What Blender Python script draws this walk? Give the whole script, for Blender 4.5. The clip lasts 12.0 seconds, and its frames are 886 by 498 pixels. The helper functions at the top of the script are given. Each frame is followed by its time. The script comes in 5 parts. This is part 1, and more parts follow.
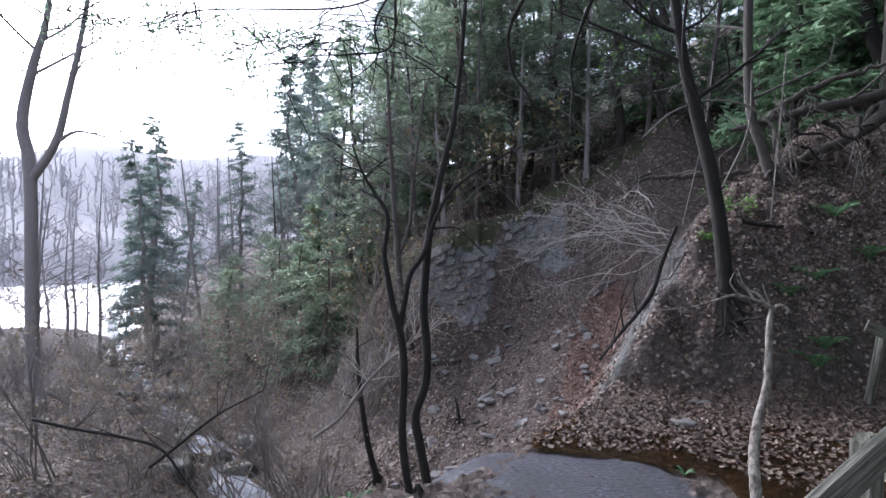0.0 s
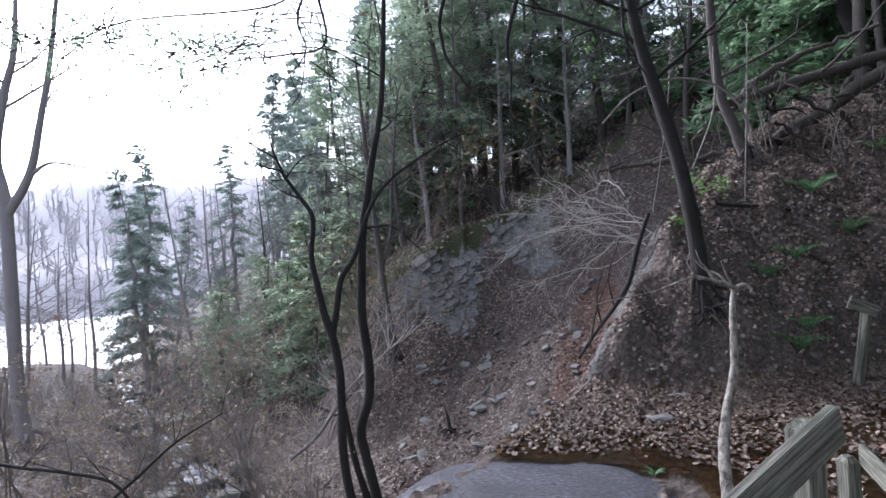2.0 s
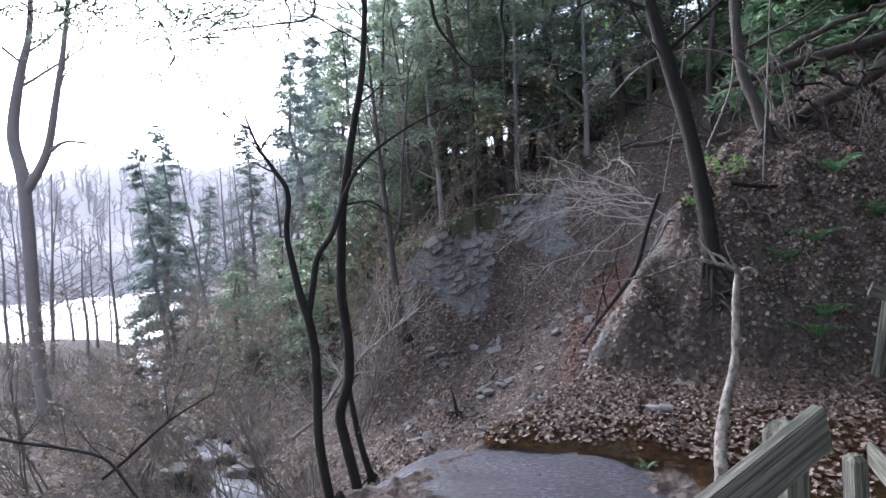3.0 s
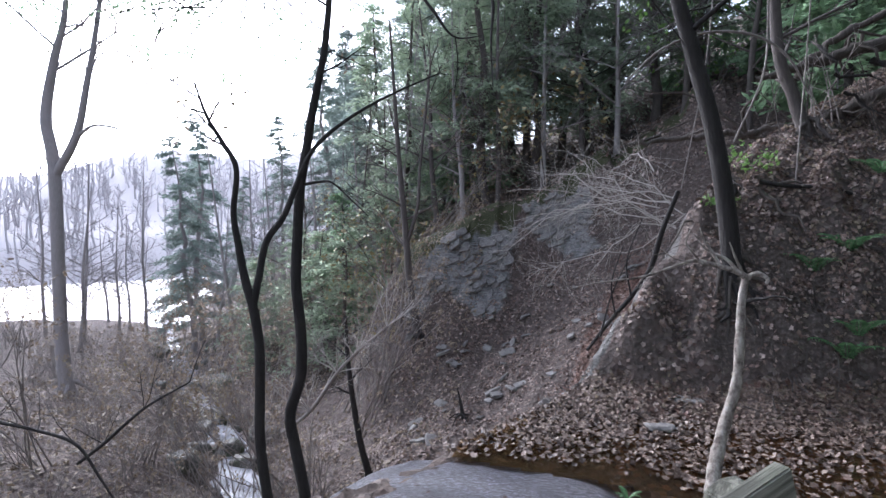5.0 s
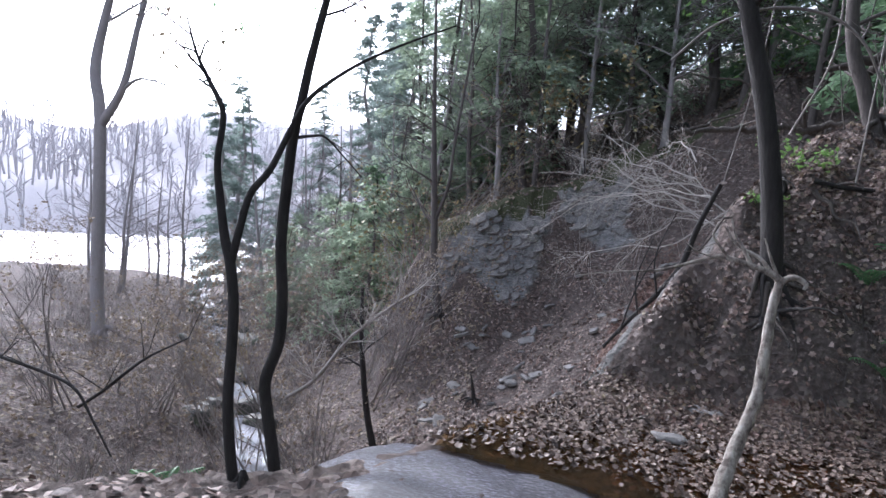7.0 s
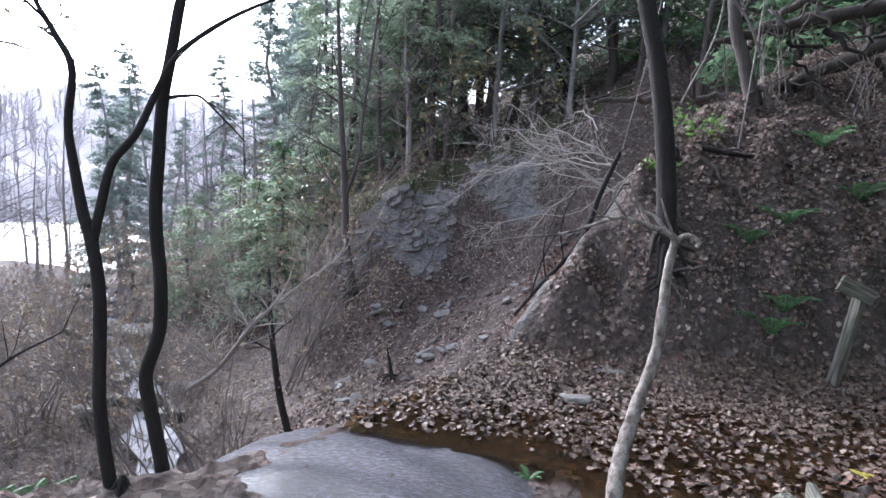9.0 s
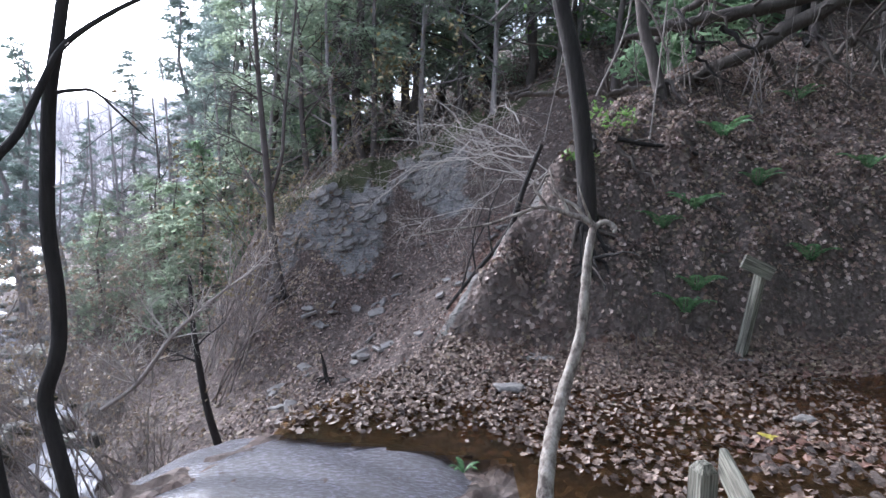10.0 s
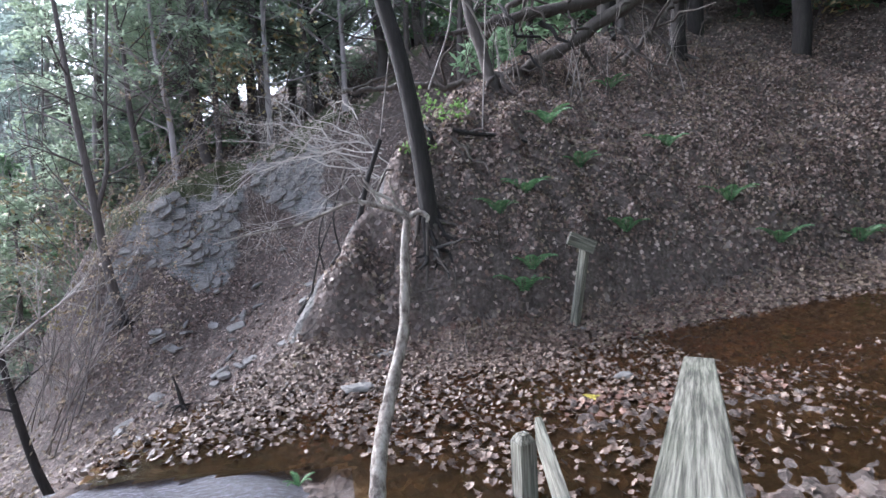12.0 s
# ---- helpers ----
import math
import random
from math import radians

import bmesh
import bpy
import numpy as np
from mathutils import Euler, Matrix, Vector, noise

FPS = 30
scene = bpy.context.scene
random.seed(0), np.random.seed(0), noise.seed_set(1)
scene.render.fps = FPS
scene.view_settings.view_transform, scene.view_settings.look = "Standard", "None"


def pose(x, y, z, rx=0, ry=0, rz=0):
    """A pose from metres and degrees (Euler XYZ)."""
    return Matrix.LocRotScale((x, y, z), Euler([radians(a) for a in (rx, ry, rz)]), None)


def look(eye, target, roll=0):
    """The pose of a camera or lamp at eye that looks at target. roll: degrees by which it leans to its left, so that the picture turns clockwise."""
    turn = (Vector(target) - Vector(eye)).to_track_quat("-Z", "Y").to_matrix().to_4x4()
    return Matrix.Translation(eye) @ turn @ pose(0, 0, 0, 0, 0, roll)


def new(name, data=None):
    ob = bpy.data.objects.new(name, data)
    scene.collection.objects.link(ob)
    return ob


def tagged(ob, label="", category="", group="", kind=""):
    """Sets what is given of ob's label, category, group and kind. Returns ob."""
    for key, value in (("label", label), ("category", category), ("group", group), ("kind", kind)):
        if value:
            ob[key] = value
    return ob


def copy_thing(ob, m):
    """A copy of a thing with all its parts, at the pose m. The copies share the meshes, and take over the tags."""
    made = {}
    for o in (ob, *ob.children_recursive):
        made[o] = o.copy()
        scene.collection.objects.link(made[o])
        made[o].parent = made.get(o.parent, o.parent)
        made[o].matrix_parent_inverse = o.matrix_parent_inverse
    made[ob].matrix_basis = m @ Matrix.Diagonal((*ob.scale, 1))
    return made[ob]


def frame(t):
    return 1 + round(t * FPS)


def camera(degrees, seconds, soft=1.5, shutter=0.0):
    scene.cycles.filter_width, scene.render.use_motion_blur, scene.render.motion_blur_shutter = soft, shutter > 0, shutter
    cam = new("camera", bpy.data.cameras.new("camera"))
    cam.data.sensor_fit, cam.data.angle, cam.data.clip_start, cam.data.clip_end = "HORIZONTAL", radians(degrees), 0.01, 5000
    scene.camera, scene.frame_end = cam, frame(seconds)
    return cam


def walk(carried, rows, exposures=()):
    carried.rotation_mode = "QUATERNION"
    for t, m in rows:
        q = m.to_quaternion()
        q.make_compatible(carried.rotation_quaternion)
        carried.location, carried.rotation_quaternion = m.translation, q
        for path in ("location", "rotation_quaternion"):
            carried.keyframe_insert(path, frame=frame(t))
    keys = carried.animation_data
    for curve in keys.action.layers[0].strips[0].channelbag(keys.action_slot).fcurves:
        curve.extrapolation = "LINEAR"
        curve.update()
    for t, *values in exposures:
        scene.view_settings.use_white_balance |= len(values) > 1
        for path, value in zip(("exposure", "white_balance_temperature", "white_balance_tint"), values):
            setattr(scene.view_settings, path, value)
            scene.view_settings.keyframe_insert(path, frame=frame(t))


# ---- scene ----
cam = camera(80.0, 12.0, soft=1.5)
PATH = [
    (0.0, (0.463, -1.965, 2.028), (0.216, 0.019, 2.003), 0.32),
    (0.5, (0.577, -1.901, 1.997), (0.364, 0.087, 1.959), 1.99),
    (1.0, (0.703, -1.812, 1.967), (0.484, 0.176, 1.953), 0.05),
    (1.5, (0.835, -1.703, 1.939), (0.585, 0.281, 1.933), -1.53),
    (2.0, (0.969, -1.581, 1.911), (0.717, 0.403, 1.923), -3.61),
    (2.5, (1.101, -1.449, 1.885), (0.819, 0.531, 1.897), -1.82),
    (3.0, (1.226, -1.311, 1.859), (0.894, 0.660, 1.810), -3.05),
    (5.0, (1.619, -0.778, 1.770), (1.165, 1.169, 1.718), -0.84),
    (5.5, (1.684, -0.663, 1.750), (1.180, 1.272, 1.694), 0.09),
    (6.0, (1.735, -0.557, 1.732), (1.187, 1.364, 1.639), 3.78),
    (6.5, (1.773, -0.464, 1.715), (1.184, 1.444, 1.605), 4.14),
    (8.5, (1.836, -0.216, 1.660), (1.415, 1.731, 1.481), 2.76),
    (9.0, (1.846, -0.184, 1.649), (1.575, 1.788, 1.454), 2.70),
    (9.5, (1.861, -0.161, 1.640), (1.734, 1.825, 1.438), 2.09),
    (10.0, (1.888, -0.145, 1.632), (1.869, 1.845, 1.434), 0.87),
    (10.5, (1.932, -0.135, 1.625), (2.016, 1.852, 1.417), 0.24),
    (11.0, (1.999, -0.127, 1.620), (2.201, 1.852, 1.415), -0.35),
    (11.5, (2.098, -0.119, 1.616), (2.443, 1.840, 1.403), -1.76),
    (12.0, (2.236, -0.105, 1.613), (2.680, 1.833, 1.395), -3.18),
]
walk(cam, [(t, look(eye, target, roll)) for t, eye, target, roll in PATH], [(0.0, 1.28, 5600, 16), (2.0, 1.46, 5600, 16), (6.5, 1.6, 5600, 16), (9.0, 1.8, 5600, 16), (10.5, 2.0, 5600, 16), (12.0, 2.28, 5600, 16)])

# ---- world, sun ----
world = bpy.data.worlds.new("overcast_sky")
scene.world = world
world.use_nodes = True
wn, wl = world.node_tree.nodes, world.node_tree.links
sky = wn.new("ShaderNodeTexSky")
sky.sky_type, sky.sun_disc = "NISHITA", False
sky.sun_elevation, sky.sun_rotation = radians(32), radians(-50)
sky.air_density, sky.dust_density = 1.0, 3.0
pale = wn.new("ShaderNodeHueSaturation")
pale.inputs["Saturation"].default_value = 0.35
wl.new(sky.outputs[0], pale.inputs["Color"])
wl.new(pale.outputs[0], wn["Background"].inputs["Color"])
wn["Background"].inputs["Strength"].default_value = 0.15
sun_data = bpy.data.lights.new("sun", "SUN")
sun_data.energy, sun_data.angle, sun_data.color = 1.0, radians(25), (1.0, 0.97, 0.93)
sun = new("sun", sun_data)
sun.matrix_world = look((-30, 26, 25), (0, 0, 0))

rng = np.random.default_rng(7)


# ---- materials ----
def material(name, build):
    m = bpy.data.materials.new(name)
    m.use_nodes = True
    build(m.node_tree, m.node_tree.nodes["Principled BSDF"])
    return m


def put(t, kind, **values):
    n = t.nodes.new(kind)
    for k, v in values.items():
        if k in n.inputs:
            n.inputs[k].default_value = v
    return n


def noise_tex(t, scale, detail=6.0, rough=0.6, vec=None, stretch=None):
    n = put(t, "ShaderNodeTexNoise", Scale=scale, Detail=detail, Roughness=rough)
    co = t.nodes.new("ShaderNodeTexCoord").outputs["Object"] if vec is None else vec
    if stretch:
        mp = t.nodes.new("ShaderNodeMapping")
        mp.inputs["Scale"].default_value = stretch
        t.links.new(co, mp.inputs["Vector"])
        co = mp.outputs[0]
    t.links.new(co, n.inputs["Vector"])
    return n.outputs["Fac"]


def ramp(t, fac, stops):
    r = t.nodes.new("ShaderNodeValToRGB")
    el = r.color_ramp.elements
    while len(el) < len(stops):
        el.new(0.5)
    for e, (p, c) in zip(el, stops):
        e.position, e.color = p, (*c, 1)
    t.links.new(fac, r.inputs[0])
    return r.outputs[0]


def mix(t, fac, a, b, mode="MIX"):
    m = t.nodes.new("ShaderNodeMix")
    m.data_type, m.blend_type = "RGBA", mode
    for i, v in ((0, fac), (6, a), (7, b)):
        if isinstance(v, (int, float)):
            m.inputs[i].default_value = v
        elif isinstance(v, tuple):
            m.inputs[i].default_value = (*v, 1)
        else:
            t.links.new(v, m.inputs[i])
    return m.outputs[2]


def bump(t, b, h, strength=0.5, dist=0.02):
    n = put(t, "ShaderNodeBump", Strength=strength, Distance=dist)
    t.links.new(h, n.inputs["Height"])
    t.links.new(n.outputs[0], b.inputs["Normal"])


def bark(name, dark, light, scale=9.0, rough=0.9, lichen=None):
    def build(t, b):
        co = t.nodes.new("ShaderNodeTexCoord").outputs["Object"]
        f = noise_tex(t, scale, 8, 0.7, co, (4.0, 4.0, 0.6))
        c = ramp(t, f, [(0.3, dark), (0.7, light)])
        big = noise_tex(t, 1.7, 3, 0.5, co)
        if lichen:
            c = mix(t, ramp(t, big, [(0.5, (0, 0, 0)), (0.66, (0.75, 0.75, 0.75))]), c, lichen)
        else:
            c = mix(t, big, c, dark)
        t.links.new(c, b.inputs["Base Color"])
        b.inputs["Roughness"].default_value = rough
        bump(t, b, f, 0.8, 0.03)
    return material(name, build)


def blades(name, cols, rough=0.6, thin=0.0):
    """Leaf-like pieces: colour varies from piece to piece; thin ones let light through."""
    def build(t, b):
        g = t.nodes.new("ShaderNodeNewGeometry")
        n = len(cols)
        c = ramp(t, g.outputs["Random Per Island"], [((i + 0.5) / n, col) for i, col in enumerate(cols)])
        f = noise_tex(t, 40.0, 3)
        c = mix(t, 0.35, c, ramp(t, f, [(0.3, tuple(v * 0.45 for v in cols[0])), (0.7, cols[-1])]))
        t.links.new(c, b.inputs["Base Color"])
        b.inputs["Roughness"].default_value = rough
        if thin:
            tl = t.nodes.new("ShaderNodeBsdfTranslucent")
            t.links.new(c, tl.inputs["Color"])
            mx = put(t, "ShaderNodeMixShader", Fac=thin)
            t.links.new(b.outputs[0], mx.inputs[1])
            t.links.new(tl.outputs[0], mx.inputs[2])
            t.links.new(mx.outputs[0], t.nodes["Material Output"].inputs["Surface"])
    return material(name, build)


def ground_mat(t, b):
    """Leaf litter, bare clay, fresh fallen leaves and shale, mixed by the masks of the terrain."""
    co = t.nodes.new("ShaderNodeTexCoord").outputs["Object"]
    at = t.nodes.new("ShaderNodeAttribute")
    at.attribute_name = "cover"
    sep = t.nodes.new("ShaderNodeSeparateColor")
    t.links.new(at.outputs["Color"], sep.inputs[0])
    fine = noise_tex(t, 26.0, 8, 0.7, co)
    mid = noise_tex(t, 3.1, 6, 0.65, co)
    vor = put(t, "ShaderNodeTexVoronoi", Scale=16.0, Randomness=1.0)
    t.links.new(co, vor.inputs["Vector"])
    rnd = t.nodes.new("ShaderNodeSeparateColor")
    t.links.new(vor.outputs["Color"], rnd.inputs[0])
    litter = ramp(t, rnd.outputs[0], [(0.1, (0.05, 0.035, 0.03)), (0.45, (0.10, 0.07, 0.058)), (0.8, (0.165, 0.122, 0.102)), (0.97, (0.27, 0.22, 0.195))])
    soil = ramp(t, fine, [(0.3, (0.04, 0.032, 0.028)), (0.7, (0.13, 0.105, 0.09))])
    litter = mix(t, ramp(t, mid, [(0.4, (0.25, 0.25, 0.25)), (0.62, (1, 1, 1))]), soil, litter)
    red = ramp(t, rnd.outputs[1], [(0.1, (0.07, 0.038, 0.028)), (0.5, (0.12, 0.066, 0.048)), (0.9, (0.18, 0.108, 0.08))])
    clay = ramp(t, noise_tex(t, 7.0, 8, 0.7, co, (1, 1, 0.4)), [(0.3, (0.08, 0.076, 0.07)), (0.7, (0.175, 0.165, 0.152))])
    shale_n = noise_tex(t, 6.0, 9, 0.8, co, (0.6, 0.6, 4.0))
    shale = ramp(t, shale_n, [(0.36, (0.06, 0.058, 0.055)), (0.5, (0.18, 0.177, 0.172)), (0.66, (0.36, 0.355, 0.35))])
    wob = noise_tex(t, 1.3, 6, 0.7, co)

    def edge(ch):
        a = t.nodes.new("ShaderNodeMath")
        a.operation = "MULTIPLY_ADD"
        t.links.new(wob, a.inputs[0])
        a.inputs[1].default_value = 0.9
        t.links.new(ch, a.inputs[2])
        return ramp(t, a.outputs[0], [(0.86, (0, 0, 0)), (1.0, (1, 1, 1))])
    c = mix(t, edge(sep.outputs[1]), litter, red)
    c = mix(t, edge(sep.outputs[0]), c, clay)
    c = mix(t, edge(sep.outputs[2]), c, shale)
    humus = ramp(t, fine, [(0.3, (0.035, 0.028, 0.024)), (0.55, (0.11, 0.086, 0.073)), (0.7, (0.25, 0.2, 0.175))])
    c = mix(t, edge(at.outputs["Alpha"]), c, humus)
    mo = t.nodes.new("ShaderNodeAttribute")
    mo.attribute_name = "moss"
    moss = ramp(t, fine, [(0.3, (0.025, 0.028, 0.012)), (0.6, (0.075, 0.08, 0.035)), (0.8, (0.12, 0.10, 0.055))])
    c = mix(t, edge(mo.outputs["Fac"]), c, moss)
    t.links.new(c, b.inputs["Base Color"])
    b.inputs["Roughness"].default_value = 0.9
    h = t.nodes.new("ShaderNodeMath")
    t.links.new(vor.outputs["Distance"], h.inputs[0])
    t.links.new(fine, h.inputs[1])
    bump(t, b, h.outputs[0], 0.9, 0.04)


def clear_water(name, tint, wave, dist, rough=0.04, murk=0.35):
    m = bpy.data.materials.new(name)
    m.use_nodes = True
    t = m.node_tree
    t.nodes.remove(t.nodes["Principled BSDF"])
    co = t.nodes.new("ShaderNodeTexCoord").outputs["Object"]
    n = noise_tex(t, wave, 5, 0.6, co, (1.0, 0.45, 1.0))
    bp = put(t, "ShaderNodeBump", Strength=0.6, Distance=dist)
    t.links.new(n, bp.inputs["Height"])
    tr = put(t, "ShaderNodeBsdfTransparent", Color=(*tint, 1))
    df = put(t, "ShaderNodeBsdfDiffuse", Color=(*(v * (0.12 if murk < 0.8 else 0.7) for v in tint), 1))
    lo = put(t, "ShaderNodeMixShader", Fac=murk)
    t.links.new(tr.outputs[0], lo.inputs[1])
    t.links.new(df.outputs[0], lo.inputs[2])
    gl = put(t, "ShaderNodeBsdfGlossy", Roughness=rough, Color=(1, 1, 1, 1))
    t.links.new(bp.outputs[0], gl.inputs["Normal"])
    fr = put(t, "ShaderNodeFresnel", IOR=1.33)
    t.links.new(bp.outputs[0], fr.inputs["Normal"])
    mx = t.nodes.new("ShaderNodeMixShader")
    t.links.new(fr.outputs[0], mx.inputs[0])
    t.links.new(lo.outputs[0], mx.inputs[1])
    t.links.new(gl.outputs[0], mx.inputs[2])
    t.links.new(mx.outputs[0], t.nodes["Material Output"].inputs["Surface"])
    return m


def cascade_mat(t, b):
    co = t.nodes.new("ShaderNodeTexCoord").outputs["UV"]
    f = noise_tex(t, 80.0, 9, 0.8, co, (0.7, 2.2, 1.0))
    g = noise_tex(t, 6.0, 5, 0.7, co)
    # Ripple streaks: the water's bluish glints are painted into the base colour.
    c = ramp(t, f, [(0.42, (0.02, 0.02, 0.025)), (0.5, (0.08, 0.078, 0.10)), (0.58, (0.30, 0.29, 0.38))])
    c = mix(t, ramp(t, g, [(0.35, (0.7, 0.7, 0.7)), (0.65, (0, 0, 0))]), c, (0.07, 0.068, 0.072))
    t.links.new(c, b.inputs["Base Color"])
    b.inputs["Roughness"].default_value = 0.55
    b.inputs["Coat Weight"].default_value = 0.1
    b.inputs["Coat Roughness"].default_value = 0.15
    bump(t, b, f, 1.0, 0.05)


def timber_mat(t, b):
    co = t.nodes.new("ShaderNodeTexCoord").outputs["Object"]
    f = noise_tex(t, 7.0, 7, 0.65, co, (0.35, 9.0, 9.0))
    g = noise_tex(t, 2.0, 4, 0.6, co)
    c = ramp(t, f, [(0.40, (0.045, 0.042, 0.032)), (0.5, (0.14, 0.132, 0.105)), (0.6, (0.26, 0.25, 0.205))])
    c = mix(t, ramp(t, g, [(0.4, (0, 0, 0)), (0.75, (0.5, 0.5, 0.5))]), c, (0.17, 0.185, 0.13))
    t.links.new(c, b.inputs["Base Color"])
    b.inputs["Roughness"].default_value = 0.8
    bump(t, b, f, 1.0, 0.01)


def stone_mat(t, b):
    f = noise_tex(t, 8.0, 8, 0.7)
    c = ramp(t, f, [(0.3, (0.085, 0.08, 0.076)), (0.7, (0.24, 0.225, 0.21))])
    t.links.new(c, b.inputs["Base Color"])
    b.inputs["Roughness"].default_value = 0.85
    bump(t, b, f, 0.8, 0.03)


M_GROUND = material("ground", ground_mat)
M_DARK = bark("dark_bark", (0.012, 0.010, 0.009), (0.055, 0.047, 0.042))
M_GREY = bark("grey_bark", (0.06, 0.05, 0.045), (0.19, 0.165, 0.15))
# Bark lightened so that the haze of distance sits in its colour.
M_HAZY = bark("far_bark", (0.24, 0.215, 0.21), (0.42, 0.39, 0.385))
# Pale tint that paints distance haze onto the far hills and woods.
M_FAR_HAZE = bark("distant_bark", (0.42, 0.40, 0.41), (0.60, 0.57, 0.58))
def lichen_mat(t, b):
    """Pale lichen crust broken by dark bark."""
    co = t.nodes.new("ShaderNodeTexCoord").outputs["Object"]
    f = noise_tex(t, 17.0, 8, 0.7, co, (1.0, 1.0, 0.55))
    c = ramp(t, f, [(0.38, (0.075, 0.06, 0.05)), (0.47, (0.2, 0.17, 0.145)), (0.56, (0.32, 0.29, 0.25)), (0.7, (0.45, 0.42, 0.38))])
    t.links.new(c, b.inputs["Base Color"])
    b.inputs["Roughness"].default_value = 0.9
    bump(t, b, f, 0.8, 0.02)


M_LICHEN = material("lichen_bark", lichen_mat)
M_DEAD = bark("bleached_twigs", (0.34, 0.31, 0.28), (0.58, 0.54, 0.5), 5.0, 0.9)
M_PALE = bark("pale_bark", (0.12, 0.095, 0.075), (0.56, 0.52, 0.46), 11.0, 0.85)
M_TWIG = bark("bare_twigs", (0.20, 0.175, 0.16), (0.42, 0.38, 0.35), 6.0)
M_LOG = bark("weathered_log", (0.045, 0.036, 0.03), (0.18, 0.155, 0.135), 7.0)
M_HEMLOCK = blades("hemlock_needles", [(0.17, 0.27, 0.16), (0.24, 0.37, 0.21), (0.34, 0.48, 0.29)], 0.75, 0.72)
# Middle-distance needles, their green lightened by haze put into the colour.
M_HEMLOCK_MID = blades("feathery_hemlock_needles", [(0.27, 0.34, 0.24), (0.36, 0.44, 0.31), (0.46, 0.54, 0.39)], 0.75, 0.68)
# Far needles: haze painted in as a paler, greyer green.
M_HEMLOCK_HAZY = blades("far_hemlock_needles", [(0.23, 0.29, 0.255), (0.29, 0.36, 0.32), (0.36, 0.43, 0.385)], 0.75, 0.55)
M_YOUNG = blades("young_green_leaves", [(0.14, 0.27, 0.06), (0.20, 0.36, 0.09), (0.27, 0.42, 0.14)], 0.6, 0.4)
M_FERN = blades("fern_fronds", [(0.05, 0.13, 0.055), (0.09, 0.21, 0.085), (0.17, 0.30, 0.13)], 0.6, 0.3)
M_YELLOW = blades("yellow_leaves", [(0.22, 0.16, 0.06), (0.34, 0.27, 0.09), (0.42, 0.36, 0.20)])
M_TAN = blades("withered_tan_leaves", [(0.15, 0.11, 0.075), (0.25, 0.19, 0.13), (0.36, 0.29, 0.21)], 0.6, 0.3)
M_LEAF = blades("fallen_leaves", [(0.04, 0.022, 0.016), (0.075, 0.04, 0.03), (0.12, 0.066, 0.048), (0.16, 0.094, 0.07), (0.21, 0.135, 0.103), (0.32, 0.235, 0.19), (0.42, 0.335, 0.29)], 0.7)
M_LEAFWET = blades("wet_fallen_leaves", [(0.03, 0.017, 0.012), (0.05, 0.028, 0.02), (0.085, 0.046, 0.032), (0.13, 0.082, 0.06), (0.19, 0.13, 0.098), (0.27, 0.2, 0.155)], 0.6)
M_LEAFRED = blades("fresh_fallen_leaves", [(0.09, 0.045, 0.032), (0.14, 0.07, 0.05), (0.20, 0.115, 0.085)], 0.6)
M_TIMBER = material("weathered_timber", timber_mat)
def shale_mat(t, b):
    co = t.nodes.new("ShaderNodeTexCoord").outputs["Object"]
    f = noise_tex(t, 4.0, 9, 0.75, co, (0.6, 0.6, 8.0))
    g = noise_tex(t, 9.0, 6, 0.7, co)
    c = ramp(t, f, [(0.35, (0.11, 0.104, 0.098)), (0.65, (0.33, 0.315, 0.30))])
    c = mix(t, ramp(t, g, [(0.45, (0, 0, 0)), (0.7, (0.7, 0.7, 0.7))]), c, (0.12, 0.105, 0.09))
    t.links.new(c, b.inputs["Base Color"])
    b.inputs["Roughness"].default_value = 0.8
    bump(t, b, f, 0.9, 0.04)


M_SHALE = material("shale", shale_mat)
M_STONE = material("stone", stone_mat)
M_WETSTONE = bark("dark_wet_stone", (0.035, 0.036, 0.03), (0.15, 0.14, 0.12), 5.0, 0.6, (0.06, 0.075, 0.03))
M_POOL = clear_water("pool_water", (0.74, 0.53, 0.30), 9.0, 0.012, 0.03, 0.12)
M_RIVER = clear_water("river_water", (0.75, 0.77, 0.78), 0.4, 0.03, 0.3, 0.9)
M_STREAM = clear_water("stream_water", (0.5, 0.51, 0.56), 5.0, 0.03, 0.1, 0.82)
M_CASCADE = material("water_over_rock", cascade_mat)
M_YLEAF = blades("bright_yellow_leaf", [(0.36, 0.29, 0.04), (0.4, 0.34, 0.06)])


# ---- mesh helpers ----
def fast_mesh(name, verts, faces, mat, smooth=False):
    """A mesh from arrays; faces all have the same number of corners."""
    verts, faces = np.asarray(verts, dtype=np.float32), np.asarray(faces, dtype=np.int32)
    me = bpy.data.meshes.new(name)
    k = faces.shape[1]
    me.vertices.add(len(verts))
    me.vertices.foreach_set("co", verts.ravel())
    me.loops.add(faces.size)
    me.loops.foreach_set("vertex_index", faces.ravel())
    me.polygons.add(len(faces))
    me.polygons.foreach_set("loop_start", np.arange(0, faces.size, k, dtype=np.int32))
    me.polygons.foreach_set("use_smooth", np.full(len(faces), smooth))
    me.update(calc_edges=True)
    me.materials.append(mat)
    return me


def part(name, me, parent, label=""):
    ob = new(name, me)
    ob.parent = parent
    return tagged(ob, label)


